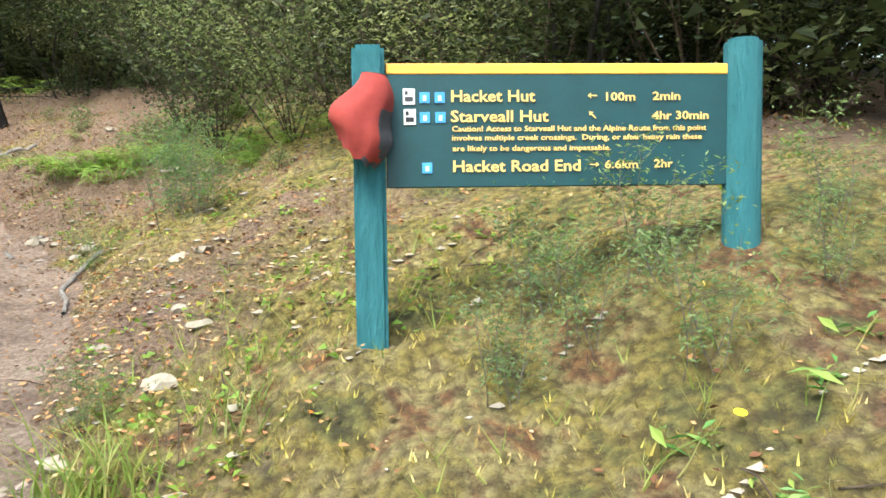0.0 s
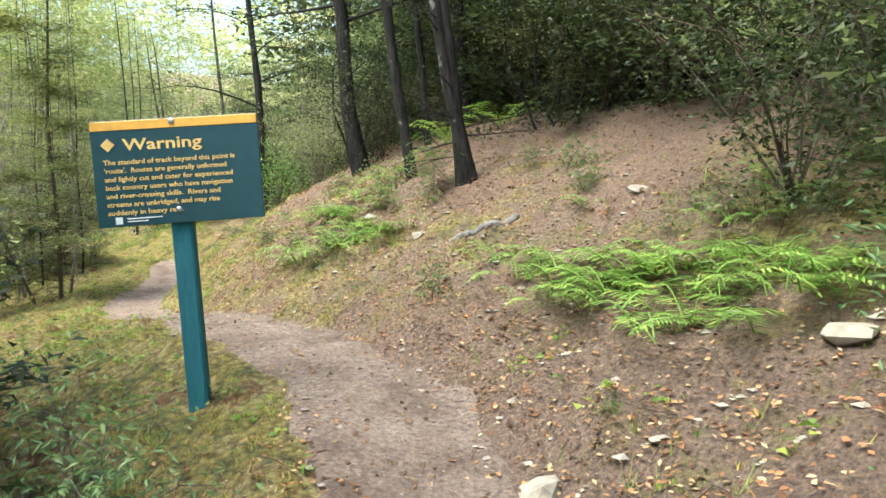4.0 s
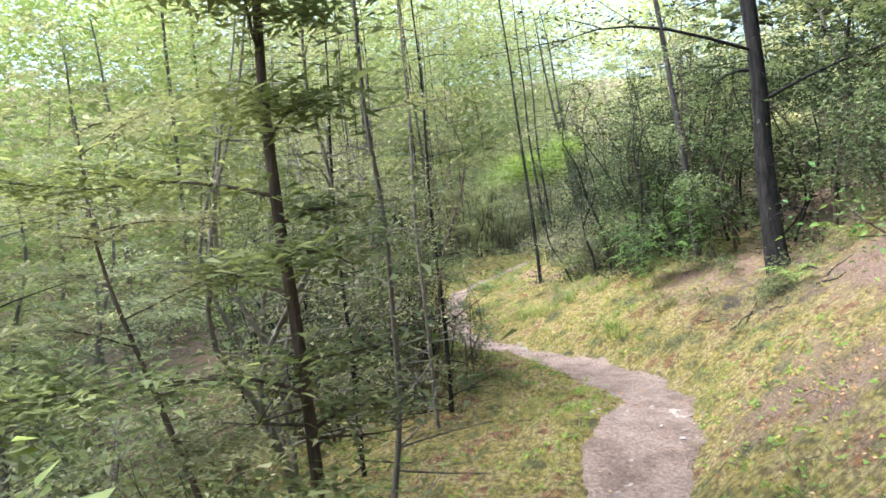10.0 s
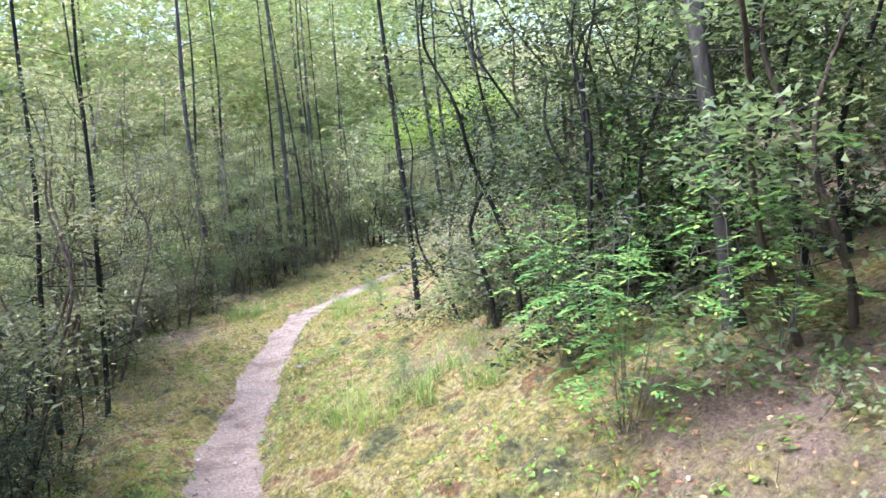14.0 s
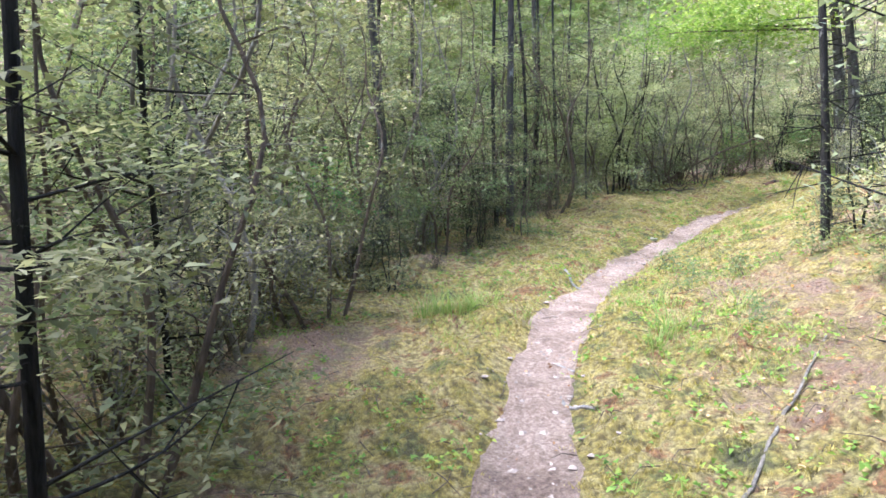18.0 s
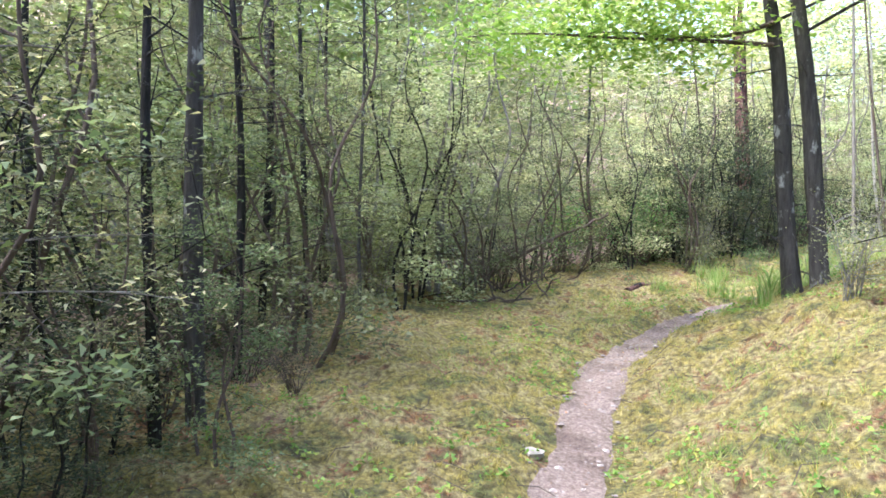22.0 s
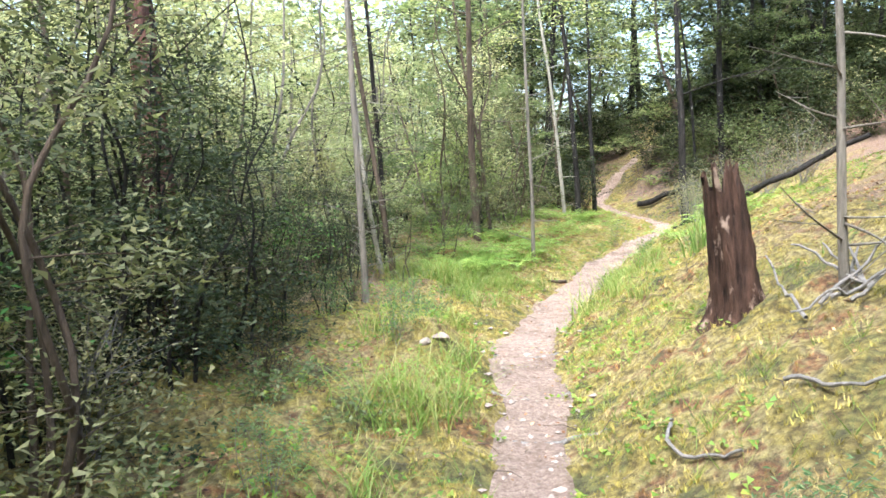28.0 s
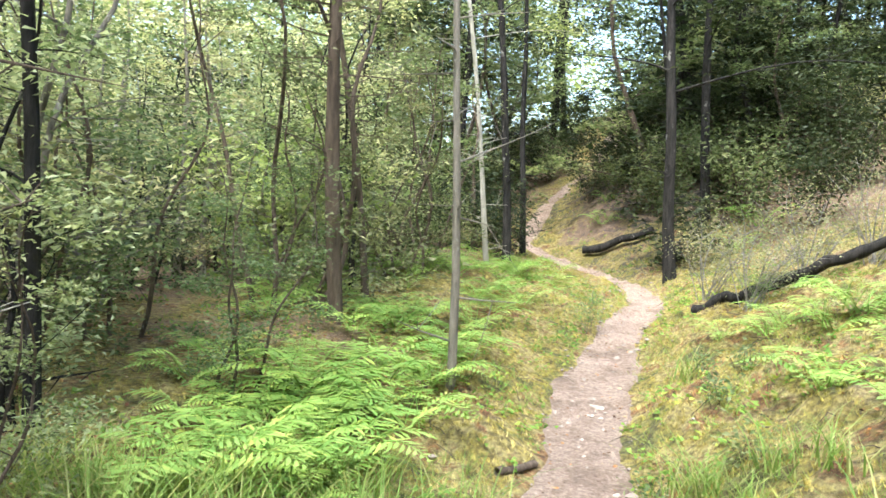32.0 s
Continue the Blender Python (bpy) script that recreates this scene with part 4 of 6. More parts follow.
protos = [
    bushy("bushy understorey tree with dark green leaves", M_BLACK, M_LEAF_DARK_SHADE, 101),
    bushy("bushy understorey tree with green leaves", M_BROWN, M_LEAF_MID, 102, flat=0.8),
    bushy("slim grey-stemmed tree with fine olive leaves", M_GREY, M_LEAF_OLIVE, 103, 4.2, 1.3, 5200, 0.075, crook=0.07, stems=((0, 0, 0, 0), (0.15, 0.1, 0.08, 0.03))),
    bushy("bright yellow-green leafy tree in the open", M_GREY, M_LEAF_LIGHT, 104, 4.8, 1.6, flat=0.8),
    make_tree("tree", "thin dark pole tree with sparse crown", M_BLACK, M_LEAF_MID, 105, 8, 0.05, 0.18, 1.3, 20, 2600, 0.08, flat=0.7, cluster=0.3, tri=True, lean=(-0.04, 0), lite=True, crook=0.06),
    make_tree("tree", "tall forest tree with dark leafy crown", M_BLACK, M_LEAF_DARK_SHADE, 106, 10, 0.1, 0.32, 2.6, 18, 4200, 0.13, flat=0.7, cluster=0.5, tri=True, slim=0.7, lite=True),
    bushy("pale grey-green bushy tree at the clearing", M_GREY, M_LEAF_PALE_HAZE, 107, 4.4, 1.5, 5000, 0.08, flat=0.6),
]
shrubs = [
    make_shrub("twiggy grey-stemmed shrub with olive leaves", M_GREY, M_LEAF_OLIVE, 201, 1.9, 0.95, 11, 1700, 0.075, tri=True, cluster=0.16, open_foot=0.1, twig_n=3),
    make_shrub("dense shrub with small dark leaves", M_BROWN, M_LEAF_DARK_SHADE, 202, 1.6, 0.95, 9, 1700, 0.082, tri=True, cluster=0.17, open_foot=0.05, twig_n=3),
    make_shrub("small-leaved green shrub with brown stems", M_BROWN, M_LEAF_MID, 203, 1.5, 0.95, 9, 1700, 0.082, tri=True, cluster=0.17, open_foot=0.05, twig_n=3),
    make_shrub("leafy shrub with yellow-green leaves", M_GREY, M_LEAF_LIGHT, 204, 1.8, 1.0, 9, 1700, 0.09, tri=True, cluster=0.18, open_foot=0.1, twig_n=3),
    make_shrub("pale grey twiggy thicket shrub with tiny leaves", M_DEAD, M_LEAF_PALE_HAZE, 205, 1.7, 0.95, 11, 1500, 0.062, tri=True, cluster=0.15, open_foot=0.05, twig_n=5),
]
near_shrubs = [
    make_shrub("dense shrub with small dark leaves", M_BROWN, M_LEAF_DARK_SHADE, 212, 1.6, 0.95, 12, 4000, 0.044, tri=True, cluster=0.15, open_foot=0.05, twig_n=4, thick=0.7),
    make_shrub("small-leaved green shrub with brown stems", M_BROWN, M_LEAF_MID, 213, 1.5, 0.95, 12, 4000, 0.042, tri=True, cluster=0.15, open_foot=0.05, twig_n=4, thick=0.7),
    make_shrub("twiggy grey-stemmed shrub with olive leaves", M_GREY, M_LEAF_OLIVE, 211, 1.8, 0.95, 13, 3600, 0.04, tri=True, cluster=0.14, open_foot=0.05, twig_n=6, thick=0.7),
]
g = np.random.default_rng(5)
placed = []
first_of = set()


def scatter(pool, kinds, n, lo, hi, side, x_lo, x_hi, y_lo, y_hi, gap, sizes, group):
    """Stand trees or shrubs at random places at lo to hi metres from the path on one side."""
    qx, qy = g.uniform(x_lo, x_hi, n * 60), g.uniform(y_lo, y_hi, n * 60)
    h, d, s, w = terrain(qx, qy)
    done = 0
    for x, y in zip(qx[(d > lo) & (d < hi) & (s * side > 0)], qy[(d > lo) & (d < hi) & (s * side > 0)]):
        if done == n:
            break
        if any((x - a) ** 2 + (y - b) ** 2 < gap ** 2 for a, b in placed):
            continue
        placed.append((x, y))
        ob = pool[int(g.choice(len(kinds), p=np.array(kinds) / sum(kinds)))]
        if ob.name in first_of:
            ob = copy_thing(ob, Matrix.Identity(4))
        else:
            first_of.add(ob.name)
        put(ob, float(x), float(y), g.uniform(0, 360), g.uniform(*sizes), 0.02, (g.normal(0, 2.5), g.normal(0, 2.5)))
        ob["group"] = group
        done += 1


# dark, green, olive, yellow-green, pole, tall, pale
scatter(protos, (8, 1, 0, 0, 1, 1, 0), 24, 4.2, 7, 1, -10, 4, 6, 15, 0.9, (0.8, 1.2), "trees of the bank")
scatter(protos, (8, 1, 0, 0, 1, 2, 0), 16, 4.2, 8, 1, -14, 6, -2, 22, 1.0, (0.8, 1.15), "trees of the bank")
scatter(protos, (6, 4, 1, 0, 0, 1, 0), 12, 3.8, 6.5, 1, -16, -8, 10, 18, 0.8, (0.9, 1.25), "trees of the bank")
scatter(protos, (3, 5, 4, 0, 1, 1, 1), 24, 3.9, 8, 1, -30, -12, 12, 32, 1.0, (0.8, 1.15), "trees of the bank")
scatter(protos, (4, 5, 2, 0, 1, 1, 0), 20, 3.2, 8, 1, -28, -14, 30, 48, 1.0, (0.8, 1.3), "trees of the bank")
scatter(protos, (5, 4, 1, 0, 0, 1, 0), 10, 4.6, 9, -1, -9, -3.5, 0, 7, 0.9, (0.8, 1.15), "trees below the track")
scatter(protos, (3, 3, 3, 1, 1, 0, 0), 6, 2.6, 6, -1, -4, 3, -3, 4, 1.0, (0.7, 1.0), "trees below the track")
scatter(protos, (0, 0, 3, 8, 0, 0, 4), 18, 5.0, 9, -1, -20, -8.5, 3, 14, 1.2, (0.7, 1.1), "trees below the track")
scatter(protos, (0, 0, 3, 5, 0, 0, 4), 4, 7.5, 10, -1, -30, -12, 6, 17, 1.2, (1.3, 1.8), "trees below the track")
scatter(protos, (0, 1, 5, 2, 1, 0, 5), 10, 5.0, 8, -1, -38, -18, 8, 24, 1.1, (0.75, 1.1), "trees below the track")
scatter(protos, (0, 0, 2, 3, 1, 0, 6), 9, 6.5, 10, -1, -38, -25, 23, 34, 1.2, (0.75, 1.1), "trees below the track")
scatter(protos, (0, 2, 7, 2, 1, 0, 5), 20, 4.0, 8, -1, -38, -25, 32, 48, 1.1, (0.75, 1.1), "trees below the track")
scatter(protos, (5, 5, 1, 0, 1, 0, 0), 12, 1.6, 6, 1, -27, -15, 42, 56, 1.0, (1.1, 1.7), "trees at the head of the track")
scatter(protos, (4, 5, 2, 0, 1, 0, 0), 12, 1.8, 6, -1, -32, -18, 43, 56, 1.0, (1.1, 1.7), "trees at the head of the track")
tall = [protos[5]]
scatter(tall, (1,), 26, 3.8, 9, 1, -13, 6, 5, 19, 1.1, (0.8, 1.2), "tall trees of the bank")
scatter(tall, (1,), 7, 1.6, 7, 1, -25, -13, 39, 58, 1.2, (0.8, 1.2), "trees at the head of the track")
scatter(tall, (1,), 9, 1.8, 6, -1, -31, -17, 43, 58, 1.2, (0.8, 1.2), "trees at the head of the track")
thicket = [
    make_tree("bush", "crooked many-stemmed shrub with fine olive sprays", M_BROWN, M_LEAF_THICKET, 221, 3.3, 0.026, 0.1, 0.8, 10, 4600, 0.056, flat=0.45, cluster=0.17, slim=0.45, crook=0.15, stems=((0, 0, 0, 0), (0.12, 0.05, 0.14, 0.06), (-0.1, 0.1, -0.16, 0.05), (0.03, -0.12, 0.02, -0.17)), tri=True, lite=True, seg=5, twigs=4),
    make_tree("bush", "dark many-stemmed shrub with dense fine leaves", M_BLACK, M_LEAF_DARK_SHADE, 222, 2.7, 0.024, 0.04, 0.8, 11, 5200, 0.056, flat=0.45, cluster=0.17, slim=0.5, crook=0.16, stems=((0, 0, 0, 0), (0.12, 0.05, 0.18, 0.1), (-0.1, 0.1, -0.2, 0.06), (0.03, -0.12, 0.05, -0.22)), tri=True, lite=True, seg=5, twigs=4),
    make_tree("bush", "small-leaved green shrub with crooked stems", M_BROWN, M_LEAF_MID, 223, 2.9, 0.024, 0.06, 0.85, 10, 4600, 0.058, flat=0.45, cluster=0.17, slim=0.5, crook=0.15, stems=((0, 0, 0, 0), (0.12, 0.05, 0.16, 0.1), (-0.1, 0.1, -0.18, -0.06)), tri=True, lite=True, seg=5, twigs=4),
    make_shrub("leafless brown twiggy undergrowth", M_BROWN, M_LEAF_DARK_SHADE, 224, 0.95, 0.6, 14, 900, 0.03, tri=True, cluster=0.06, open_foot=0.1, twig_n=7, thick=0.9, kind="bush"),
    make_tree("bush", "pale feathery bush with thin dark stems", M_BLACK, M_LEAF_PALE_HAZE, 225, 3.2, 0.022, 0.06, 0.85, 10, 4600, 0.058, flat=0.45, cluster=0.17, slim=0.45, crook=0.13, stems=((0, 0, 0, 0), (0.12, 0.05, 0.14, 0.1), (-0.1, 0.1, -0.16, -0.06)), tri=True, lite=True, seg=5, twigs=4),
]
for ob in thicket:
    ob["category"] = "shrub"
# olive, dark, green, bare twigs, pale
scatter(thicket, (4, 4, 2, 3, 0), 18, 1.5, 3.4, -1, -20, -15.6, 7.5, 14.5, 0.5, (0.6, 0.95), "thicket below the track")
scatter(thicket, (5, 3, 1, 3, 2), 18, 1.75, 3.6, -1, -25.5, -19.5, 10.5, 17, 0.5, (0.65, 1.0), "thicket below the track")
scatter(thicket, (5, 3, 3, 3, 1), 22, 2.2, 3.9, -1, -33, -25.5, 14, 21.5, 0.5, (0.7, 1.05), "thicket below the track")
scatter(thicket, (4, 0, 1, 4, 5), 20, 2.1, 4.2, -1, -34, -27, 20, 26, 0.5, (0.7, 1.0), "thicket below the track")
scatter(thicket, (5, 1, 2, 2, 2), 9, 2.7, 4.6, -1, -34, -28, 30.4, 33.6, 0.5, (0.7, 1.0), "thicket below the track")
scatter(thicket, (3, 4, 3, 3, 2), 17, 1.9, 3.9, -1, -34, -28, 26, 30.4, 0.5, (0.6, 0.95), "thicket below the track")
scatter(thicket, (4, 1, 3, 2, 4), 18, 2.1, 4.6, -1, -35, -27, 33, 42, 0.55, (0.7, 1.1), "thicket below the track")
scatter(thicket, (1, 3, 1, 4, 0), 16, 1.1, 2.2, -1, -20.5, -15.6, 8, 15, 0.4, (0.3, 0.5), "low growth below the track")
scatter(thicket, (1, 2, 1, 4, 0), 12, 1.7, 2.6, -1, -31, -23.5, 14, 21, 0.4, (0.3, 0.5), "low growth below the track")
scatter(thicket, (1, 3, 3, 3, 0), 16, 1.5, 2.9, -1, -32, -28, 28.5, 34.5, 0.4, (0.28, 0.45), "low growth below the track")
scatter(thicket, (0, 6, 4, 1, 0), 20, 2.35, 4.2, 1, -20.5, -13.5, 13, 20, 0.6, (0.75, 1.15), "thicket of the bank")
scatter(thicket, (1, 6, 1, 2, 0), 16, 3.0, 4.6, 1, -10, 3, 4, 14, 0.6, (0.7, 1.0), "thicket of the bank")
for x, y, z, k in ((-4.9, 4.2, 0.95, 1), (-4.3, 3.5, 0.8, 1), (-5.6, 4.7, 1.0, 1), (-4.5, 2.6, 1.0, 1), (-6.2, 3.9, 1.2, 1)):
    put(copy_thing(thicket[k], Matrix.Identity(4)), x, y, 80 * x, z, 0.02)["group"] = "shrubs behind the warning sign"
for x, y, z, k in ((-26.0, 24.9, 0.6, 3), (-26.25, 24.1, 0.5, 3), (-25.6, 24.4, 0.7, 1), (-25.9, 25.8, 0.7, 3), (-24.0, 20.95, 0.5, 1), (-24.7, 21.2, 0.45, 3), (-23.3, 20.5, 0.55, 1), (-23.6, 21.0, 0.5, 2)):
    put(copy_thing(thicket[k], Matrix.Identity(4)), x, y, 80 * x, z, 0.02)["group"] = "shrubs beside the twin tree"
for x, y, z in ((-5.5, 3.6, 0.95), (-6.6, 4.6, 1.0), (-5.0, 2.0, 0.9), (-7.6, 5.0, 0.8)):
    put(copy_thing(protos[0], Matrix.Identity(4)), x, y, 80 * x, z, 0.02)["group"] = "trees below the track"
# fine-leaved: dark, green, olive
scatter(near_shrubs, (7, 1, 0), 18, 3.2, 4.8, 1, -10, 3, 6, 15, 0.6, (0.9, 1.4), "shrubs of the bank")
scatter(near_shrubs, (4, 4, 2), 12, 2.4, 3.6, 1, -14, -7, 9, 17, 0.7, (0.8, 1.2), "shrubs of the bank")
scatter(near_shrubs, (5, 4, 1), 12, 2.3, 3.6, -1, -34, -27.5, 27.5, 34, 0.5, (0.7, 1.2), "shrubs below the track")
# olive, dark, green, yellow-green, pale twiggy
scatter(shrubs, (0, 6, 3, 0, 0), 16, 3.6, 6.5, 1, -32, 6, -2, 46, 0.7, (0.7, 1.25), "shrubs of the bank")
scatter(shrubs, (3, 0, 1, 6, 8), 24, 2.2, 6.5, -1, -18, -8.5, 3, 13, 0.65, (0.6, 1.0), "shrubs below the track")
scatter(shrubs, (6, 1, 3, 1, 6), 18, 3.0, 6, -1, -36, -27, 31, 43, 0.6, (0.7, 1.2), "shrubs below the track")
scatter(shrubs, (4, 0, 2, 4, 6), 32, 2.8, 6.5, -1, -40, 3, -2, 46, 0.7, (0.7, 1.2), "shrubs below the track")
scatter(shrubs, (1, 6, 5, 0, 1), 18, 2.0, 7, 1, -24.5, -17, 39, 46, 0.6, (0.7, 1.2), "shrubs at the head of the track")
scatter(shrubs, (2, 6, 5, 0, 1), 16, 0.9, 4, 1, -26, -17, 42, 53, 0.5, (0.5, 1.0), "shrubs at the head of the track")
scatter(shrubs, (2, 6, 5, 0, 1), 14, 0.9, 4, -1, -29, -18, 42, 53, 0.5, (0.5, 1.0), "shrubs at the head of the track")
for i, (x, y, z) in enumerate([(-1.9, 6.75, 0.9), (-1.13, 6.2, 1.1), (-0.5, 5.5, 1.0), (-2.44, 7.63, 1.0), (0.15, 5.0, 1.0), (0.8, 4.7, 1.1), (1.5, 4.4, 1.2), (2.2, 4.1, 1.0), (2.7, 3.7, 1.1), (-3.0, 9.2, 1.2), (-2.4, 8.6, 1.1), (-3.6, 9.9, 1.3), (-1.7, 9.1, 1.2), (-4.3, 10.3, 1.2)]):
    put(copy_thing(near_shrubs[(0, 1, 0)[i % 3]], Matrix.Identity(4)), x, y, 47 * i, z, 0.02)["group"] = "shrubs behind the sign"


def far_wood(name, label, leaf, seed, side, n, lo, hi, leaves, size, x_lo, x_hi, y_lo, y_hi, tall):
    """Woods that nobody could count: trunks and layered clumps of leaves, in one piece."""
    q = np.random.default_rng(seed)
    x, y = q.uniform(x_lo, x_hi, n * 40), q.uniform(y_lo, y_hi, n * 40)
    h, d, s, w = terrain(x, y)
    ok = np.flatnonzero((d > lo) & (d < hi) & (s * side > 0))[:n]
    vs, trunks = [], []
    for k in ok:
        ht = tall * q.uniform(0.7, 1.3)
        rr = ht * q.uniform(0.2, 0.3)
        m = q.integers(9, 15)
        cz = ht * q.uniform(0.04, 1.0, m)
        az, out = q.uniform(0, 6.283, m), rr * (1.05 - 0.55 * cz / ht) * q.uniform(0.2, 1, m)
        c = np.stack([x[k] + out * np.cos(az), y[k] + out * np.sin(az), h[k] + cz], 1)
        p = c[q.integers(0, m, leaves)] + q.normal(0, 1, (leaves, 3)) * np.array([0.42, 0.42, 0.2]) * rr
        p[:, 2] = np.maximum(p[:, 2], h[k] + 0.05)
        gap = np.hypot(p[:, 0, None] - spine[::3, 0], p[:, 1, None] - spine[::3, 1]).min(1)
        vs.append(p[gap > min(lo, max(0.7, lo - 1.5))])
        if q.uniform() < 0.06:
            trunks.append(tube(np.array([[x[k], y[k], h[k] - 0.2], [x[k] + q.normal(0, 0.15), y[k], h[k] + ht * 0.5], [x[k] + q.normal(0, 0.3), y[k], h[k] + ht]]), [0.07, 0.05, 0.02], 5))
    v, f = leaf_quads(np.concatenate(vs), size, q, 0.6, 0.7, 0.15, True)
    wood = tagged(new(name), label, "woodland", kind="stuff")
    part("foliage", raw_mesh("foliage", v, f, [leaf], False), None, wood)
    part("trunks", raw_mesh("trunks", *joined(trunks), [M_BROWN]), None, wood)
    return wood


# far valley foliage is brightened by colour, for distance haze and open light
far_wood("valley_woods", "yellow-green woods in the valley, sunlight put into the leaf colour", M_LEAF_LIGHT, 601, -1, 120, 7.5, 22, 1900, 0.19, -50, 2, -8, 30, 13)
far_wood("valley_woods", "olive scrubby woods beyond the track, leaves paled as haze", M_LEAF_PALE_HAZE, 602, -1, 75, 8, 20, 2000, 0.16, -56, -26, 14, 60, 9)
# hillside leaves carry the shade under the trees in their own dark colour
far_wood("hillside_woods", "dark green hillside woods with shade put into the leaf colour", M_LEAF_DARK_SHADE, 603, 1, 135, 6.5, 19, 750, 0.27, -30, 14, -8, 48, 9)
far_wood("hillside_woods", "green woods round the head of the track", M_LEAF_DARK_SHADE, 604, 1, 80, 2.5, 16, 650, 0.22, -34, -4, 44, 70, 8)
far_wood("hillside_woods", "green woods round the head of the track", M_LEAF_MID, 605, -1, 75, 2.5, 16, 650, 0.22, -44, -8, 44, 70, 8)
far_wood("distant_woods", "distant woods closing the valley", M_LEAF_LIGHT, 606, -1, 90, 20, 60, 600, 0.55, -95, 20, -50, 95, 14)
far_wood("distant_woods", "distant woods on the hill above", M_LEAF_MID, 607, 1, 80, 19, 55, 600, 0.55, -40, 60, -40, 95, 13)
far_wood("undergrowth", "undergrowth covering the far slope, leaves darkened as shade", M_LEAF_DARK_SHADE, 608, 1, 190, 0.5, 7, 330, 0.09, -26, -15, 39.5, 58, 1.4)
far_wood("undergrowth", "deep green undergrowth on the bank, shade put into its colour", M_LEAF_DARK_SHADE, 610, 1, 260, 3.3, 8, 420, 0.09, -13, 6, 3, 19, 2.8)
far_wood("valley_woods", "tall woods beyond the clearing, leaves paled as haze", M_LEAF_PALE_HAZE, 611, -1, 46, 10, 20, 1900, 0.22, -58, -30, 14, 46, 16)
far_wood("undergrowth", "green undergrowth beside the far track", M_LEAF_DARK_SHADE, 609, -1, 110, 0.5, 6, 330, 0.09, -31, -17, 42.5, 56, 1.4)

# ---------------------------------------------------------------- the two signs
def paint(name, c, rough=0.5, wear=0.12):
    m, n, l, b = nodes_of(name)
    t = noise_tex(n, l, 14.0, 6, 0.7)
    lo, hi = tuple(v * (1 - wear) for v in c), tuple(min(1, v * (1 + wear)) for v in c)
    r = ramp(n, [(0.35, lo), (0.65, hi)])
    l.new(t.outputs["Fac"], r.inputs["Fac"])
    l.new(r.outputs["Color"], b.inputs["Base Color"])
    b.inputs["Roughness"].default_value = rough
    return m


M_BOARD = paint("dark_green_sign_paint", (0.006, 0.05, 0.06), 0.45)
M_POST = bark_material("blue_green_painted_timber", (0.035, 0.16, 0.19), (0.06, 0.22, 0.26), (0.08, 0.19, 0.2), 0.7, 0.7)
M_GOLD = paint("golden_yellow_paint", (0.8, 0.42, 0.06), 0.5)
M_LETTER = paint("routed_yellow_letters", (0.78, 0.52, 0.16), 0.6)
M_WHITE = paint("white_plate", (0.75, 0.76, 0.76), 0.5)
M_BLUE = paint("blue_plate", (0.06, 0.3, 0.62), 0.5)
M_STEEL = plain_material("dull_galvanised_steel", (0.35, 0.36, 0.37), (0.5, 0.5, 0.5), 30, 0.45, 0.1, 0.8)
M_CLOTH = plain_material("faded_red_canvas", (0.18, 0.018, 0.016), (0.3, 0.042, 0.033), 7.0, 0.9, 0.5)
M_CLOTH_DARK = plain_material("dark_blue_grey_canvas", (0.02, 0.02, 0.025), (0.07, 0.075, 0.09), 12.0, 0.9, 0.4)


def slab(sx, sy, sz, x, y, z, bevel=0.004, seg=1):
    bm = bmesh.new()
    bmesh.ops.create_cube(bm, size=1.0, matrix=Matrix.Translation((x, y, z)) @ Matrix.Diagonal((sx, sy, sz, 1)))
    bmesh.ops.bevel(bm, geom=bm.edges[:], offset=bevel, segments=seg, affect="EDGES")
    return bm


def lettering(name, body, x, z, cap, parent, material, width=None, y=-0.024):
    """A line of raised letters on a board that faces -y."""
    cu = bpy.data.curves.new(name, "FONT")
    cu.body, cu.size, cu.extrude, cu.resolution_u, cu.offset = body, cap / 0.7, 0.0008, 2, cap * 0.022
    tmp = bpy.data.objects.new(name, cu)
    scene.collection.objects.link(tmp)
    me = bpy.data.meshes.new_from_object(tmp.evaluated_get(bpy.context.evaluated_depsgraph_get()))
    bpy.data.objects.remove(tmp)
    bpy.data.curves.remove(cu)
    xs = [v.co.x for v in me.vertices]
    k = width / (max(xs) - min(xs)) if width else 1.0
    me.transform(pose(x, y, z, 90) @ Matrix.Diagonal((k, 1, 1, 1)))
    return part(name, me, material, parent)


def arrow(x, z, size, turn, parent):
    bm = bmesh.new()
    outline = [(-1, 0), (-0.4, 0.5), (-0.25, 0.36), (-0.5, 0.12), (0.9, 0.12), (0.9, -0.12), (-0.5, -0.12), (-0.25, -0.36), (-0.4, -0.5)]
    vs = [bm.verts.new((a * size, 0, b * size)) for a, b in outline]
    f = bm.faces.new(vs)
    ex = bmesh.ops.extrude_face_region(bm, geom=[f])
    bmesh.ops.translate(bm, verts=[v for v in ex["geom"] if isinstance(v, bmesh.types.BMVert)], vec=(0, 0.0015, 0))
    bmesh.ops.transform(bm, matrix=pose(x, -0.0245, z, 0, turn, 0), verts=bm.verts[:])
    return part("arrow", bm, M_LETTER, parent)


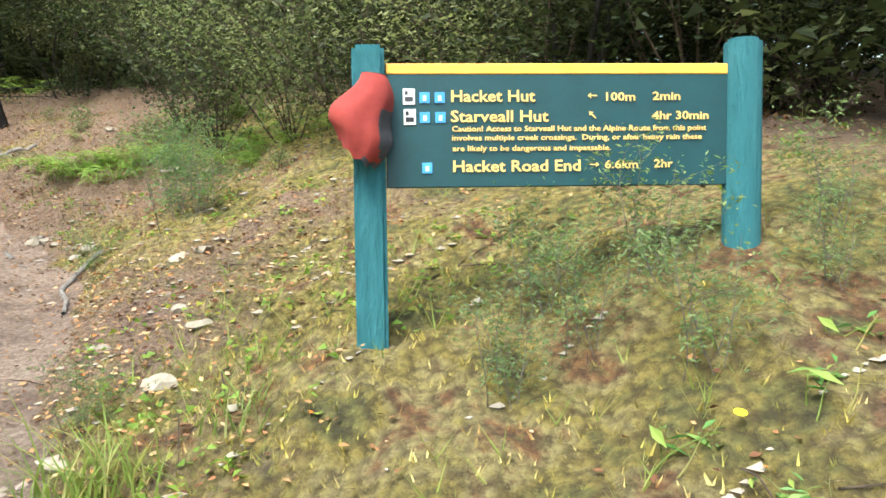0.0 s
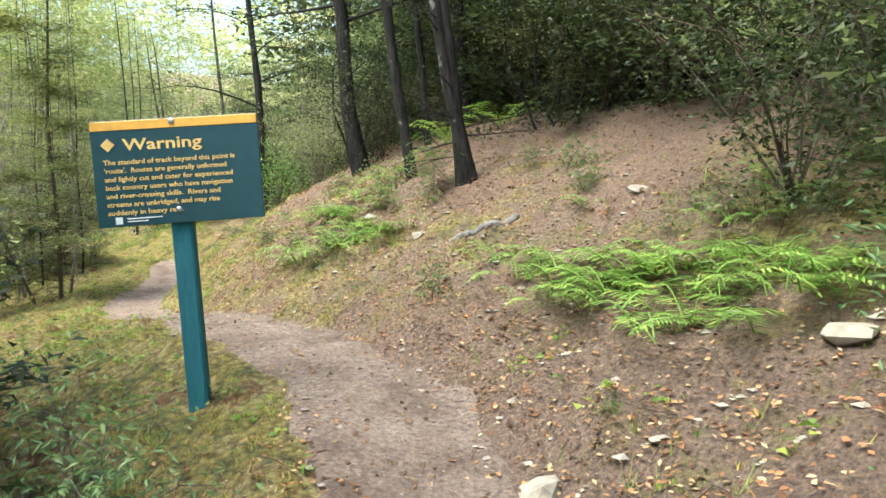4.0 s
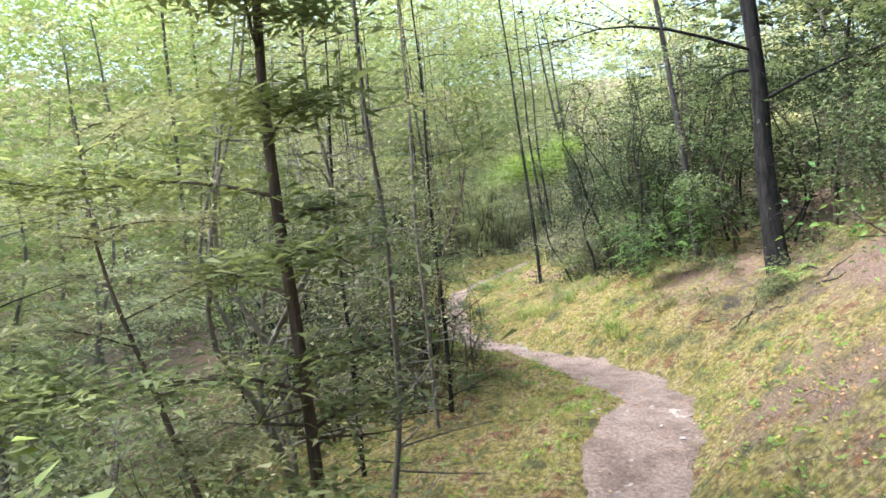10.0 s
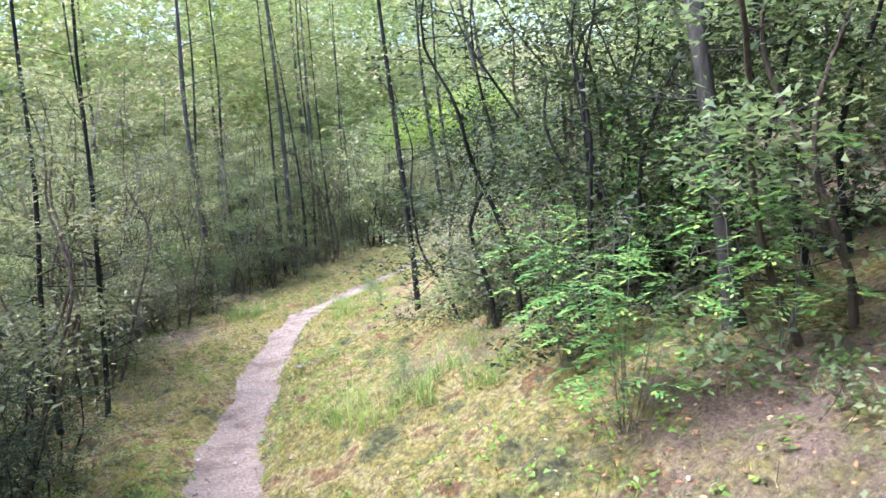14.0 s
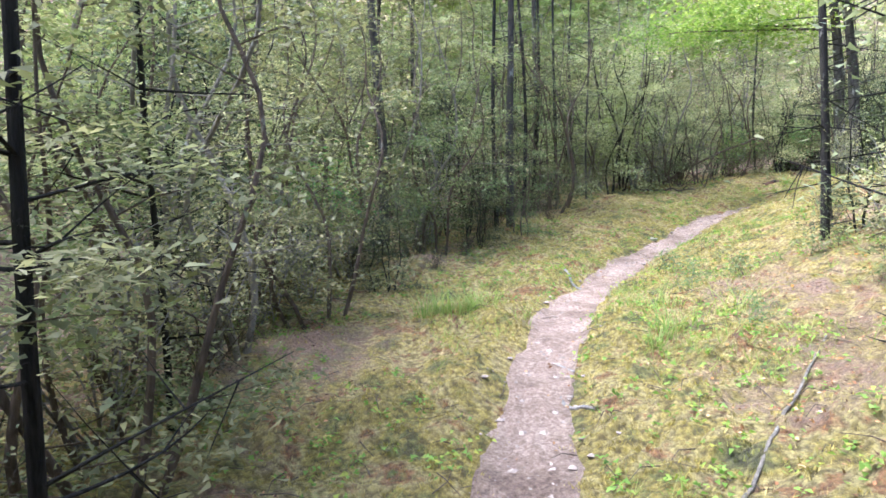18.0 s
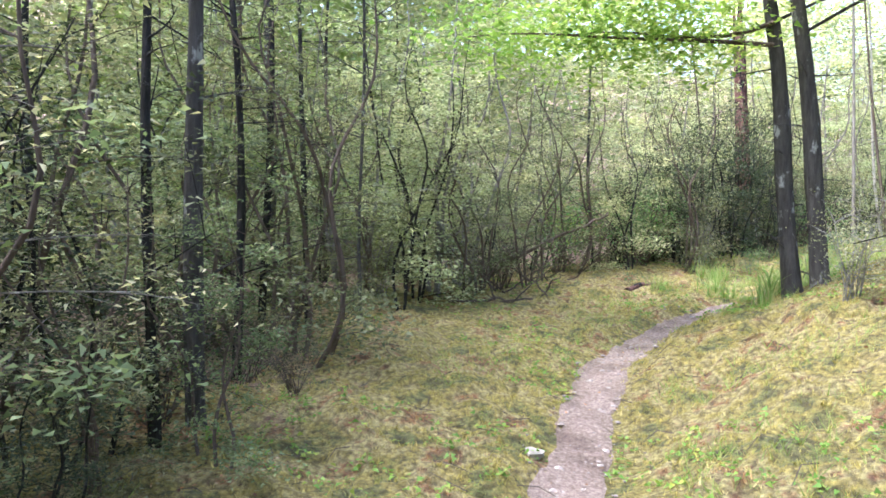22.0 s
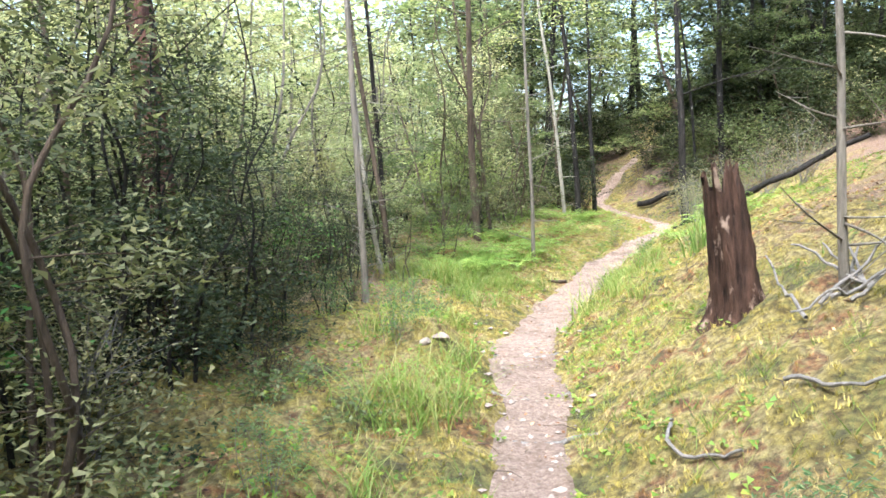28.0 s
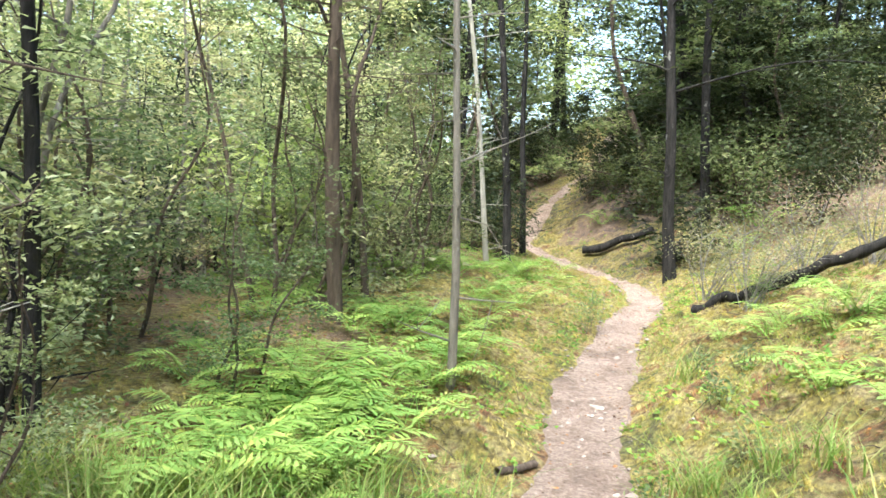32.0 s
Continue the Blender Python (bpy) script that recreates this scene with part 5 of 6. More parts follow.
def track_sign():
    root = tagged(new("track_sign"), "dark green track sign with yellow lettering between blue-green posts", "sign")
    root.matrix_basis = pose(-0.197, 2.42, 0.905, 0, 0.6, 2.6) @ Matrix.Diagonal((1.02, 1, 1, 1))
    part("post", slab(0.1, 0.1, 1.32, 0.0, 0.0, 0.34, 0.012, 2), M_POST, root)
    bm = bmesh.new()
    bmesh.ops.create_cone(bm, cap_ends=True, segments=20, radius1=0.062, radius2=0.06, depth=1.05, matrix=Matrix.Translation((1.205, -0.005, 0.5)))
    bmesh.ops.bevel(bm, geom=[e for e in bm.edges if abs(e.verts[0].co.z - e.verts[1].co.z) < 0.01 and e.verts[0].co.z > 0.9], offset=0.012, segments=2, affect="EDGES")
    part("post", bm, M_POST, root)
    board = part("board", slab(1.1, 0.04, 0.395, 0.602, 0.0, 0.747, 0.003), M_BOARD, root)
    part("top_band", slab(1.094, 0.046, 0.034, 0.602, 0.0, 0.927, 0.003), M_GOLD, root, "golden yellow band along the top edge")
    for body, px, py, cap, wide in (("Hacket Hut", 800, 180, 0.036, 0.266), ("Starveall Hut", 800, 216, 0.036, 0.31), ("Hacket Road End", 802, 305, 0.036, 0.407),
                                    ("100m", 1068, 179, 0.026, 0.094), ("2min", 1155, 178, 0.026, 0.09), ("4hr 30min", 1155, 213, 0.026, 0.184), ("6.6km", 1070, 301, 0.026, 0.108), ("2hr", 1158, 300, 0.026, 0.062),
                                    ("Caution! Access to Starveall Hut and the Alpine Route from this point", 802, 233, 0.017, 0.818), ("involves multiple creek crossings.  During, or after heavy rain these", 802, 249, 0.017, 0.804),
                                    ("are likely to be dangerous and impassable.", 803, 268, 0.017, 0.506)):
        lettering("lettering", body, (px - 660) * 0.00182, 0.945 - (py - 112) * 0.00179, cap, board, M_LETTER, wide)
    for px, py, turn in ((1049, 170, 0), (1049, 205, 45), (1052, 294, 180)):
        arrow((px - 660) * 0.00182, 0.945 - (py - 112) * 0.00179, 0.016, turn, board)
    for px, py, w, h, m in ((729, 171, 21, 28, M_WHITE), (730, 207, 21, 28, M_WHITE), (756, 173, 18, 19, M_BLUE), (782, 173, 18, 19, M_BLUE), (756, 208, 18, 19, M_BLUE), (783, 208, 18, 19, M_BLUE), (759, 298, 18, 19, M_BLUE)):
        x, z = (px - 660) * 0.00182, 0.945 - (py - 112) * 0.00179
        plate = part("plate", slab(w * 0.0018, 0.004, h * 0.0018, x, -0.022, z, 0.0008), m, board)
        if m is M_WHITE:
            part("mark", slab(0.026, 0.002, 0.014, x, -0.0248, z - 0.008, 0.0003), M_CLOTH_DARK, plate)
            part("mark", slab(0.01, 0.002, 0.012, x - 0.008, -0.0248, z + 0.012, 0.0003), M_CLOTH_DARK, plate)
        else:
            part("mark", slab(0.01, 0.002, 0.016, x, -0.0248, z - 0.002, 0.0003), M_WHITE, plate)
    return root


def cloth_bag():
    """A red canvas bag pulled over the bracket on the post, gathered at its lower hem."""
    gg = np.random.default_rng(3)
    rows, seg, top, height = 22, 36, 0.0, 0.30
    vs = []
    for i in range(rows):
        k = i / (rows - 1)
        w = 0.045 + 0.072 * math.sin(min(1, k * 1.25) * math.pi / 2) - 0.05 * max(0, k - 0.72) / 0.28
        dp = 0.05 + 0.05 * math.sin(k * math.pi * 0.8)
        for j in range(seg):
            a = j / seg * 2 * math.pi
            fold = 1 + 0.045 * math.sin(a * 7 + 3 * k) * (0.3 + k) + 0.02 * math.sin(a * 15) * k
            hem = 0.02 * math.sin(a * 9) * max(0, k - 0.8) * 5 * 0.4
            vs.append((math.cos(a) * w * fold - 0.035 * k + 0.012 * math.sin(k * 9), math.sin(a) * dp * fold - 0.05, top - height * k - 0.05 * k * math.cos(a + 0.4) + hem))
    idx2 = np.arange(rows * seg).reshape(rows, seg)
    q = np.stack([idx2[:-1], np.roll(idx2[:-1], -1, 1), np.roll(idx2[1:], -1, 1), idx2[1:]], -1).reshape(-1, 4)
    me = raw_mesh("bag", np.array(vs), q, [M_CLOTH, M_CLOTH_DARK])
    for p in me.polygons:
        c = p.center
        if (c.x > 0.045 - 0.1 * (c.z + 0.2) and c.z < -0.13) or c.z < -0.325:
            p.material_index = 1
    root = tagged(new("cloth_bag"), "faded red canvas bag with dark hem tied over the sign post", "bag")
    root.matrix_basis = pose(-0.165, 2.4, 1.805, 0, 8, 0) @ Matrix.Diagonal((0.88, 0.88, 0.82, 1))
    part("body", me, None, root)
    bm = bmesh.new()
    bmesh.ops.create_circle(bm, cap_ends=True, segments=24, radius=0.046, matrix=pose(0, -0.05, 0.002))
    part("gathered_top", bm, M_CLOTH, root)
    return root


def warning_sign():
    root = tagged(new("warning_sign"), "tilted dark green warning sign on one painted post", "sign")
    root.matrix_basis = pose(-4.855, 5.965, 1.2, 0, -3, 37) @ Matrix.Diagonal((1.04, 1, 1.0, 1))
    part("post", slab(0.09, 0.09, 1.45, -0.012, 0.055, 0.6, 0.008, 2), M_POST, root)
    board = part("board", slab(0.72, 0.02, 0.485, 0, 0, 1.18, 0.002), M_BOARD, root)
    part("top_band", slab(0.716, 0.025, 0.042, 0, 0, 1.398, 0.002), M_GOLD, root, "golden yellow band along the top edge")
    lettering("lettering", "Warning", -0.225, 1.285, 0.052, board, M_LETTER, 0.34, -0.0115)
    bm = bmesh.new()
    bmesh.ops.create_cube(bm, size=1.0, matrix=pose(-0.29, -0.012, 1.312, 0, 45, 0) @ Matrix.Diagonal((0.042, 0.004, 0.042, 1)))
    part("diamond", bm, M_LETTER, board)
    for i, (body, w) in enumerate((("The standard of track beyond this point is", 0.565), ("'route'.  Routes are generally unformed", 0.525), ("and lightly cut and cater for experienced", 0.55), ("back country users who have navigation", 0.545), ("and river-crossing skills.  Rivers and", 0.49), ("streams are unbridged, and may rise", 0.485), ("suddenly in heavy rain.", 0.325))):
        lettering("lettering", body, -0.315, 1.222 - 0.0385 * i, 0.022, board, M_LETTER, w, -0.0115)
    for z in (1.405, 1.0):
        b2 = bmesh.new()
        bmesh.ops.create_uvsphere(b2, u_segments=12, v_segments=8, radius=0.014, matrix=pose(-0.01, -0.013, z) @ Matrix.Diagonal((1, 0.5, 1, 1)))
        part("bolt", b2, M_STEEL, root)
    part("emblem", slab(0.03, 0.003, 0.032, -0.27, -0.0115, 0.965, 0.0005), M_WHITE, board)
    part("small_print", slab(0.15, 0.003, 0.005, -0.16, -0.0115, 0.972, 0.0004), M_WHITE, board)
    part("small_print", slab(0.09, 0.003, 0.005, -0.19, -0.0115, 0.959, 0.0004), M_WHITE, board)
    return root


track_sign()
cloth_bag()
warning_sign()


# ---------------------------------------------------------------- stumps, logs, roots and stones
def stump(name, label, x, y, height, radius, material, seed, lean=(0, 0), jag=0.3):
    gg = np.random.default_rng(seed)
    rows, seg = 24, 44
    vs = []
    spikes = np.repeat(gg.uniform(1 - jag, 1.0, seg // 2), 2) + gg.normal(0, 0.04, seg)
    ridge = 1 + 0.14 * np.repeat(gg.normal(0, 1, seg // 4), 4) + 0.06 * gg.normal(0, 1, seg)
    flare = 0.25 + 0.5 * np.repeat(gg.uniform(0, 1, seg // 4), 4)
    for i in range(rows):
        k = i / (rows - 1)
        ridge = ridge + gg.normal(0, 0.018, seg)
        for j in range(seg):
            a = j / seg * 2 * math.pi
            r = radius * ridge[j] * (1 - 0.3 * k) * (1 + flare[j] * math.exp(-k * 8)) * (1 + 0.03 * gg.normal())
            z = height * k * spikes[j] - 0.15 * (1 - k)
            vs.append((math.cos(a) * r + lean[0] * z, math.sin(a) * r + lean[1] * z, z))
    for j in range(seg):
        a = j / seg * 2 * math.pi
        vs.append((math.cos(a) * radius * 0.35 + lean[0] * height, math.sin(a) * radius * 0.35 + lean[1] * height, height * (1 - jag) * 0.9))
    idx2 = np.arange((rows + 1) * seg).reshape(rows + 1, seg)
    q = np.stack([idx2[:-1], np.roll(idx2[:-1], -1, 1), np.roll(idx2[1:], -1, 1), idx2[1:]], -1).reshape(-1, 4)
    ob = tagged(new(name, raw_mesh(name, np.array(vs), q, [material])), label, "tree stump")
    return put(ob, x, y)


def lying(name, label, pts, r0, r1, material, seed, category="log", lift=0.5, seg=8):
    """A log, stick or root that lies along points of the plan, x, y and height over the ground."""
    gg = np.random.default_rng(seed)
    p = np.array(pts, float)
    k = np.linspace(0, len(p) - 1, max(8, 5 * len(p)))
    q = np.stack([np.interp(k, range(len(p)), p[:, j]) for j in range(3)], 1)
    length = np.sum(np.hypot(*np.diff(q[:, :2], axis=0).T))
    q[:, :2] += gg.normal(0, 0.012 * length, (len(q), 2)) * np.minimum(1, 8 * r0)
    q[:, 2] += terrain(q[:, 0], q[:, 1])[0] + r0 * lift
    rad = np.interp(k, [0, len(p) - 1], [r0, r1])
    o = q.mean(0)
    v, f = tube(q - o, rad, seg, 0.1, seed)
    ob = tagged(new(name, raw_mesh(name, v, f, [material])), label, category)
    ob.location = o
    return ob


stump("tree_stump", "rotten reddish-brown stump with jagged broken top", -27.08, 29.0, 0.82, 0.125, M_STUMP, 4, (-0.12, 0.03), 0.28)
stump("broken_trunk", "broken black rotting trunk behind the bushes", -31.5, 27.67, 1.5, 0.18, M_BLACK, 5, (0, 0), 0.3)
stump("broken_trunk", "tall broken tree with red rotting trunk", -30.94, 30.48, 4.6, 0.12, M_RED, 6, (-0.09, 0.067), 0.2)
lying("fallen_log", "charred black fallen log lying beside the track", [(-25.3, 37.0, 0.0), (-24.95, 36.55, 0.08), (-24.65, 36.35, 0.1), (-24.2, 35.9, 0.2), (-23.6, 35.8, 0.24), (-23.0, 35.45, 0.3)], 0.055, 0.04, M_BLACK, 1)
lying("fallen_log", "short charred log on the far bank", [(-24.6, 42.9, 0.1), (-23.6, 42.3, 0.1)], 0.07, 0.06, M_BLACK, 21)
lying("fallen_log", "pale weathered log half sunk in leaves", [(-4.56, 7.85, -0.02), (-4.4, 7.93, 0.0), (-4.3, 8.0, 0.0), (-4.17, 8.08, -0.01)], 0.022, 0.03, M_DEAD, 2)
lying("rotten_log", "dark rotten mossy log lying in yellow moss", [(-29.7, 25.3, -0.02), (-29.72, 25.6, 0.0), (-29.8, 26.0, -0.01)], 0.04, 0.03, M_RED, 3)
lying("mossy_branch", "fallen branch overgrown with light green moss", [(-21.1, 16.62, 0.0), (-21.7, 17.5, 0.0), (-22.4, 18.6, 0.0)], 0.012, 0.007, M_GREY, 4, "branch")
lying("fallen_branch", "thin dead branch lying along the shrubs", [(-30.5, 23.2, 0.02), (-30.3, 23.7, 0.02), (-30.1, 24.1, 0.03)], 0.018, 0.01, M_BROWN, 5, "branch")
lying("fallen_branch", "dead leaning branch caught in the twigs", [(-31.2, 24.3, 0.03), (-31.0, 24.8, 0.35), (-30.8, 25.4, 0.6), (-30.6, 26.1, 0.7)], 0.028, 0.016, M_BROWN, 6, "branch")
for i in range(9):
    a = i * 2.4
    lying("stick", "charred stick lying on burnt soil", [(-13.5 + 0.5 * math.cos(a), 15.0 + 0.45 * math.sin(a), 0.0), (-13.5 + 0.5 * math.cos(a) + 0.3 * math.cos(3 * a), 15.0 + 0.45 * math.sin(a) + 0.3 * math.sin(3 * a), 0.02)], 0.008, 0.004, M_BLACK, 140 + i, "stick", 0.3)
lying("root", "exposed pale root at the edge of the track", [(-2.08, 4.75, 0.03), (-2.2, 4.45, 0.02), (-2.05, 4.2, 0.01), (-1.95, 3.95, 0.02)], 0.018, 0.012, M_DEAD, 7, "root")
lying("stick", "dry stick lying across the track", [(-3.35, 5.45, 0.01), (-2.75, 5.1, 0.01)], 0.01, 0.006, M_DEAD, 8, "stick")
lying("stick", "short grey stick on the track", [(-3.1, 5.5, 0.01), (-2.95, 5.3, 0.01)], 0.02, 0.016, M_DEAD, 9, "stick")
lying("stick", "dark stick lying on the track", [(-7.85, 7.95, 0.01), (-7.6, 8.1, 0.01)], 0.014, 0.01, M_BROWN, 10, "stick")
lying("stick", "brown broken stick on the track", [(-27.65, 33.95, 0.01), (-27.42, 34.15, 0.01)], 0.022, 0.02, M_BROWN, 11, "stick")
lying("dead_branch", "bent grey dead branch on the moss", [(-27.74, 27.95, 0.03), (-27.8, 27.8, 0.05), (-27.7, 27.6, 0.02), (-27.62, 27.45, 0.02)], 0.01, 0.006, M_DEAD, 12, "branch")
lying("dead_branch", "grey forked dead branch on brown leaves", [(-27.35, 27.75, 0.03), (-27.25, 27.5, 0.03), (-27.05, 27.3, 0.03)], 0.01, 0.006, M_DEAD, 13, "branch")
for i, (x, y) in enumerate(((-28.2, 30.24), (-28.24, 29.25), (-28.15, 28.5), (-28.3, 26.9), (-28.4, 26.2), (-22.78, 17.05), (-25.6, 18.8), (-23.4, 17.3))):
    lying("root", "thin root crossing the trodden track", [(x - 0.24, y + 0.05, -0.005), (x, y - 0.02, 0.0), (x + 0.24, y + 0.03, -0.005)], 0.016, 0.012, M_DEAD, 30 + i, "root", 0.4)
gg = np.random.default_rng(8)
for i in range(9):
    a = gg.uniform(0, 6.28)
    lying("dead_branch", "tangled grey dead twigs by the stump", [(-26.85 + gg.normal(0, 0.12), 28.5 + gg.normal(0, 0.12), 0.03), (-26.85 + 0.35 * math.cos(a), 28.5 + 0.35 * math.sin(a), gg.uniform(0.05, 0.3))], 0.011, 0.005, M_DEAD, 50 + i, "branch")
for i in range(16):
    a, x, y, z = gg.uniform(0, 6.28), -30.7 + gg.normal(0, 0.5), 24.6 + gg.normal(0, 0.6), 0.0
    pts = []
    for _ in range(6):
        pts.append((x, y, z))
        a += gg.normal(0, 0.6)
        x, y, z = x + 0.17 * math.cos(a), y + 0.17 * math.sin(a), z + gg.uniform(0.0, 0.2)
    lying("dead_branch", "crooked dark dead branch under shrubs", pts, 0.011, 0.003, M_BROWN, 70 + i, "branch", seg=5)
for i, (x, y, s) in enumerate(((-3.12, 5.95, 0.16), (-2.98, 5.85, 0.11), (-2.81, 5.65, 0.1), (-2.6, 5.4, 0.06), (-2.25, 4.96, 0.12), (-2.4, 5.08, 0.09), (-2.7, 4.75, 0.06), (-1.35, 4.06, 0.11), (-1.2, 3.95, 0.08), (-1.5, 4.15, 0.07), (-1.28, 3.6, 0.07), (-1.4, 3.1, 0.09), (-0.95, 2.6, 0.1), (-1.2, 2.35, 0.12), (-0.62, 2.28, 0.04), (-0.1, 1.75, 0.055), (0.05, 1.65, 0.04), (0.35, 1.8, 0.03), (-5.7, 8.5, 0.09), (-4.95, 8.1, 0.11), (-3.4, 8.1, 0.12), (-17.4, 14.72, 0.14), (-17.05, 14.55, 0.1), (-17.65, 14.85, 0.1), (-16.8, 14.75, 0.07), (-21.3, 16.1, 0.1), (-21.15, 16.45, 0.07), (-26.75, 35.2, 0.13), (-28.42, 27.1, 0.07), (-28.6, 24.9, 0.09), (-28.45, 25.2, 0.08), (-27.3, 21.05, 0.1), (-2.2, 6.4, 0.14), (-1.75, 6.0, 0.1), (-28.8, 29.62, 0.085), (-28.9, 29.58, 0.07), (-0.9, 2.9, 0.07), (-1.1, 3.25, 0.06), (-12.95, 13.0, 0.13), (-12.8, 12.85, 0.09))):
    ob = new("stone", stone("stone", 300 + i, s, s * gg.uniform(0.6, 0.9), s * gg.uniform(0.35, 0.6), M_GRAVEL if i in (34, 35) else M_STONE if i not in (25, 26, 28, 29, 30, 34, 35) else M_STONE_GREY))
    tagged(ob, "pale limestone lump set in the ground" if i not in (25, 26, 28, 29, 30, 34, 35) else "grey stone in the trodden track", "stone", "stones along the track")
    put(ob, x, y, gg.uniform(0, 360), 1.0, s * 0.08)


# ---------------------------------------------------------------- ferns, bushes and grass by the track
def spots(x, y, n, sx, sy, seed):
    q = np.random.default_rng(seed)
    return [(x + q.normal(0, sx), y + q.normal(0, sy), q.uniform(0, 360), q.uniform(0.7, 1.2)) for _ in range(n)]


def stand(ob, places, clear=0.36):
    """The first place takes the thing itself, the others copies."""
    used = False
    for x, y, turn, size in places:
        d, w = (float(v[0]) for v in terrain([x], [y])[1::2])
        if d < w + clear - 0.3:
            continue
        if used:
            again(ob, x, y, turn, size)
        else:
            put(ob, x, y, turn, size)
            used = True
    if not used:
        put(ob, places[0][0] + 1.2, places[0][1], 0, 1)


fan = make_fern("light green fan-shaped fern on the leafy bank", M_FAN, 401, 13, 0.24, 1.3, spread=0.13, wide=0.36, pairs=15, finger=0.4)
stand(fan, [(-3.45, 7.25, 0, 1.15), (-3.15, 6.95, 60, 1.1), (-2.65, 6.7, 120, 1.2), (-3.05, 7.25, 200, 1.0), (-2.5, 7.1, 20, 1.1), (-2.9, 6.7, 300, 0.9), (-2.25, 6.8, 80, 1.1)] + spots(-3.2, 7.1, 8, 0.3, 0.2, 1) + spots(-6.6, 9.2, 6, 0.3, 0.22, 2) + spots(-5.9, 8.75, 6, 0.3, 0.2, 3) + spots(-2.0, 6.9, 12, 0.4, 0.3, 4) + spots(-1.1, 6.4, 10, 0.35, 0.3, 5) + spots(-5.6, 8.3, 8, 0.4, 0.25, 7) + spots(-2.6, 7.6, 8, 0.6, 0.3, 8))
lady = make_fern("bright green arching fern beside the track", M_FAN, 402, 8, 0.46, 1.5, wide=0.26, pairs=16, finger=0.44)
bed = np.random.default_rng(61)
patch = [(float(x), float(y), float(a), float(z)) for x, y, a, z in zip(bed.uniform(-29.2, -25.2, 215), bed.uniform(33.2, 41.4, 215), bed.uniform(0, 360, 215), bed.uniform(0.6, 1.1, 215))]
stand(lady, patch + spots(-28.5, 34.4, 8, 0.3, 0.4, 10) + [(-6.0, 10.4, 0, 1.2), (-5.5, 10.6, 40, 1.1), (-22.5, 41.0, 0, 1.6), (-13.3, 15.2, 0, 0.9), (-13.2, 16.0, 0, 1.0), (-3.6, 3.4, 0, 1.1), (-3.1, 2.4, 40, 1.2), (-2.6, 2.0, 0, 1.0), (-23.2, 40.4, 0, 1.2)] + spots(-26.3, 43.5, 6, 0.5, 0.6, 13) + spots(-24.3, 44.5, 6, 0.4, 0.8, 14) + spots(-24.6, 42.3, 5, 0.3, 0.6, 15), 0.9)
broad = make_pinnate_bush("glossy broad-leaved shrub with pinnate green leaves", M_GREY, M_LEAF_BROAD, 403, 1.75, 0.7, 9, 108, 0.08)
stand(broad, [(-3.0, 3.15, 130, 0.62), (-3.45, 3.2, 0, 0.75), (-3.05, 2.5, 90, 0.85), (-2.8, 2.0, 200, 0.9), (-3.5, 2.7, 30, 0.85), (-5.2, 8.7, 0, 0.3), (-15.7, 15.7, 0, 0.55), (-16.6, 16.2, 0, 0.6), (-15.3, 16.3, 30, 0.6)])
wispy = make_shrub("feathery blue-green broom seedling with thin stems", M_GREY, M_WISP, 404, 0.62, 0.2, 7, 900, 0.028, 0.1, 0.3, 0.1, 0.03, thick=0.45, kind="broom_seedling")
stand(wispy, [(-1.65, 4.85, 0, 1.25), (-1.45, 4.75, 60, 1.1), (-1.75, 5.1, 10, 1.2), (0.2, 2.08, 0, 0.7), (0.45, 2.2, 0, 0.75), (0.72, 1.95, 0, 0.85), (0.68, 2.35, 0, 0.85), (0.35, 2.45, 0, 0.8), (-1.15, 2.4, 0, 0.55), (-2.05, 4.5, 0, 0.6), (-4.0, 4.75, 0, 1.5), (-3.5, 4.5, 0, 1.3), (-1.9, 5.7, 0, 1.2), (-27.9, 26.2, 0, 0.9), (-27.75, 25.9, 0, 1.0), (-27.7, 26.5, 0, 0.9), (-29.1, 29.6, 0, 0.8), (-29.0, 30.2, 0, 0.9), (-29.75, 30.9, 0, 0.8), (-29.4, 27.6, 0, 0.8), (-24.0, 18.9, 0, 0.7), (-22.8, 18.4, 0, 0.6), (-18.2, 16.0, 0, 0.8), (1.35, 2.5, 0, 0.8), (1.2, 2.2, 0, 0.6)] + spots(-25.6, 37.2, 4, 0.3, 0.8, 12))
herb = make_shrub("low green leafy seedling among fallen leaves", M_BROWN, M_LEAF_MID, 411, 0.22, 0.2, 6, 130, 0.036, 0.5, 0.5, 0.15, 0.04, thick=0.6, kind="seedling")
stand(herb, spots(-4.6, 8.6, 10, 0.9, 0.4, 41) + spots(-2.6, 7.9, 9, 0.9, 0.5, 42) + spots(-6.6, 9.4, 10, 0.6, 0.4, 43) + spots(-0.6, 5.2, 8, 0.6, 0.4, 44) + spots(-13.2, 15.3, 9, 0.6, 0.5, 45) + spots(-14.6, 15.6, 6, 0.5, 0.3, 46) + spots(-24.0, 19.9, 8, 0.8, 0.4, 47) + spots(-26.4, 33.6, 10, 0.6, 1.2, 48) + spots(-29.9, 27.4, 8, 0.3, 0.9, 49))
leafy = make_shrub("bright green leafy bush under the trees", M_BROWN, M_LEAF_BROAD, 405, 1.5, 0.8, 12, 1500, 0.06, 0.4, 0.45, 0.2, 0.12)
stand(leafy, [(-26.9, 16.4, 0, 1.0), (-27.3, 15.9, 50, 0.9), (-31.4, 26.0, 0, 0.8), (-30.9, 27.2, 30, 0.8), (-30.4, 31.6, 0, 0.7), (-16.9, 17.2, 0, 0.9), (-10.4, 12.4, 0, 0.8)])
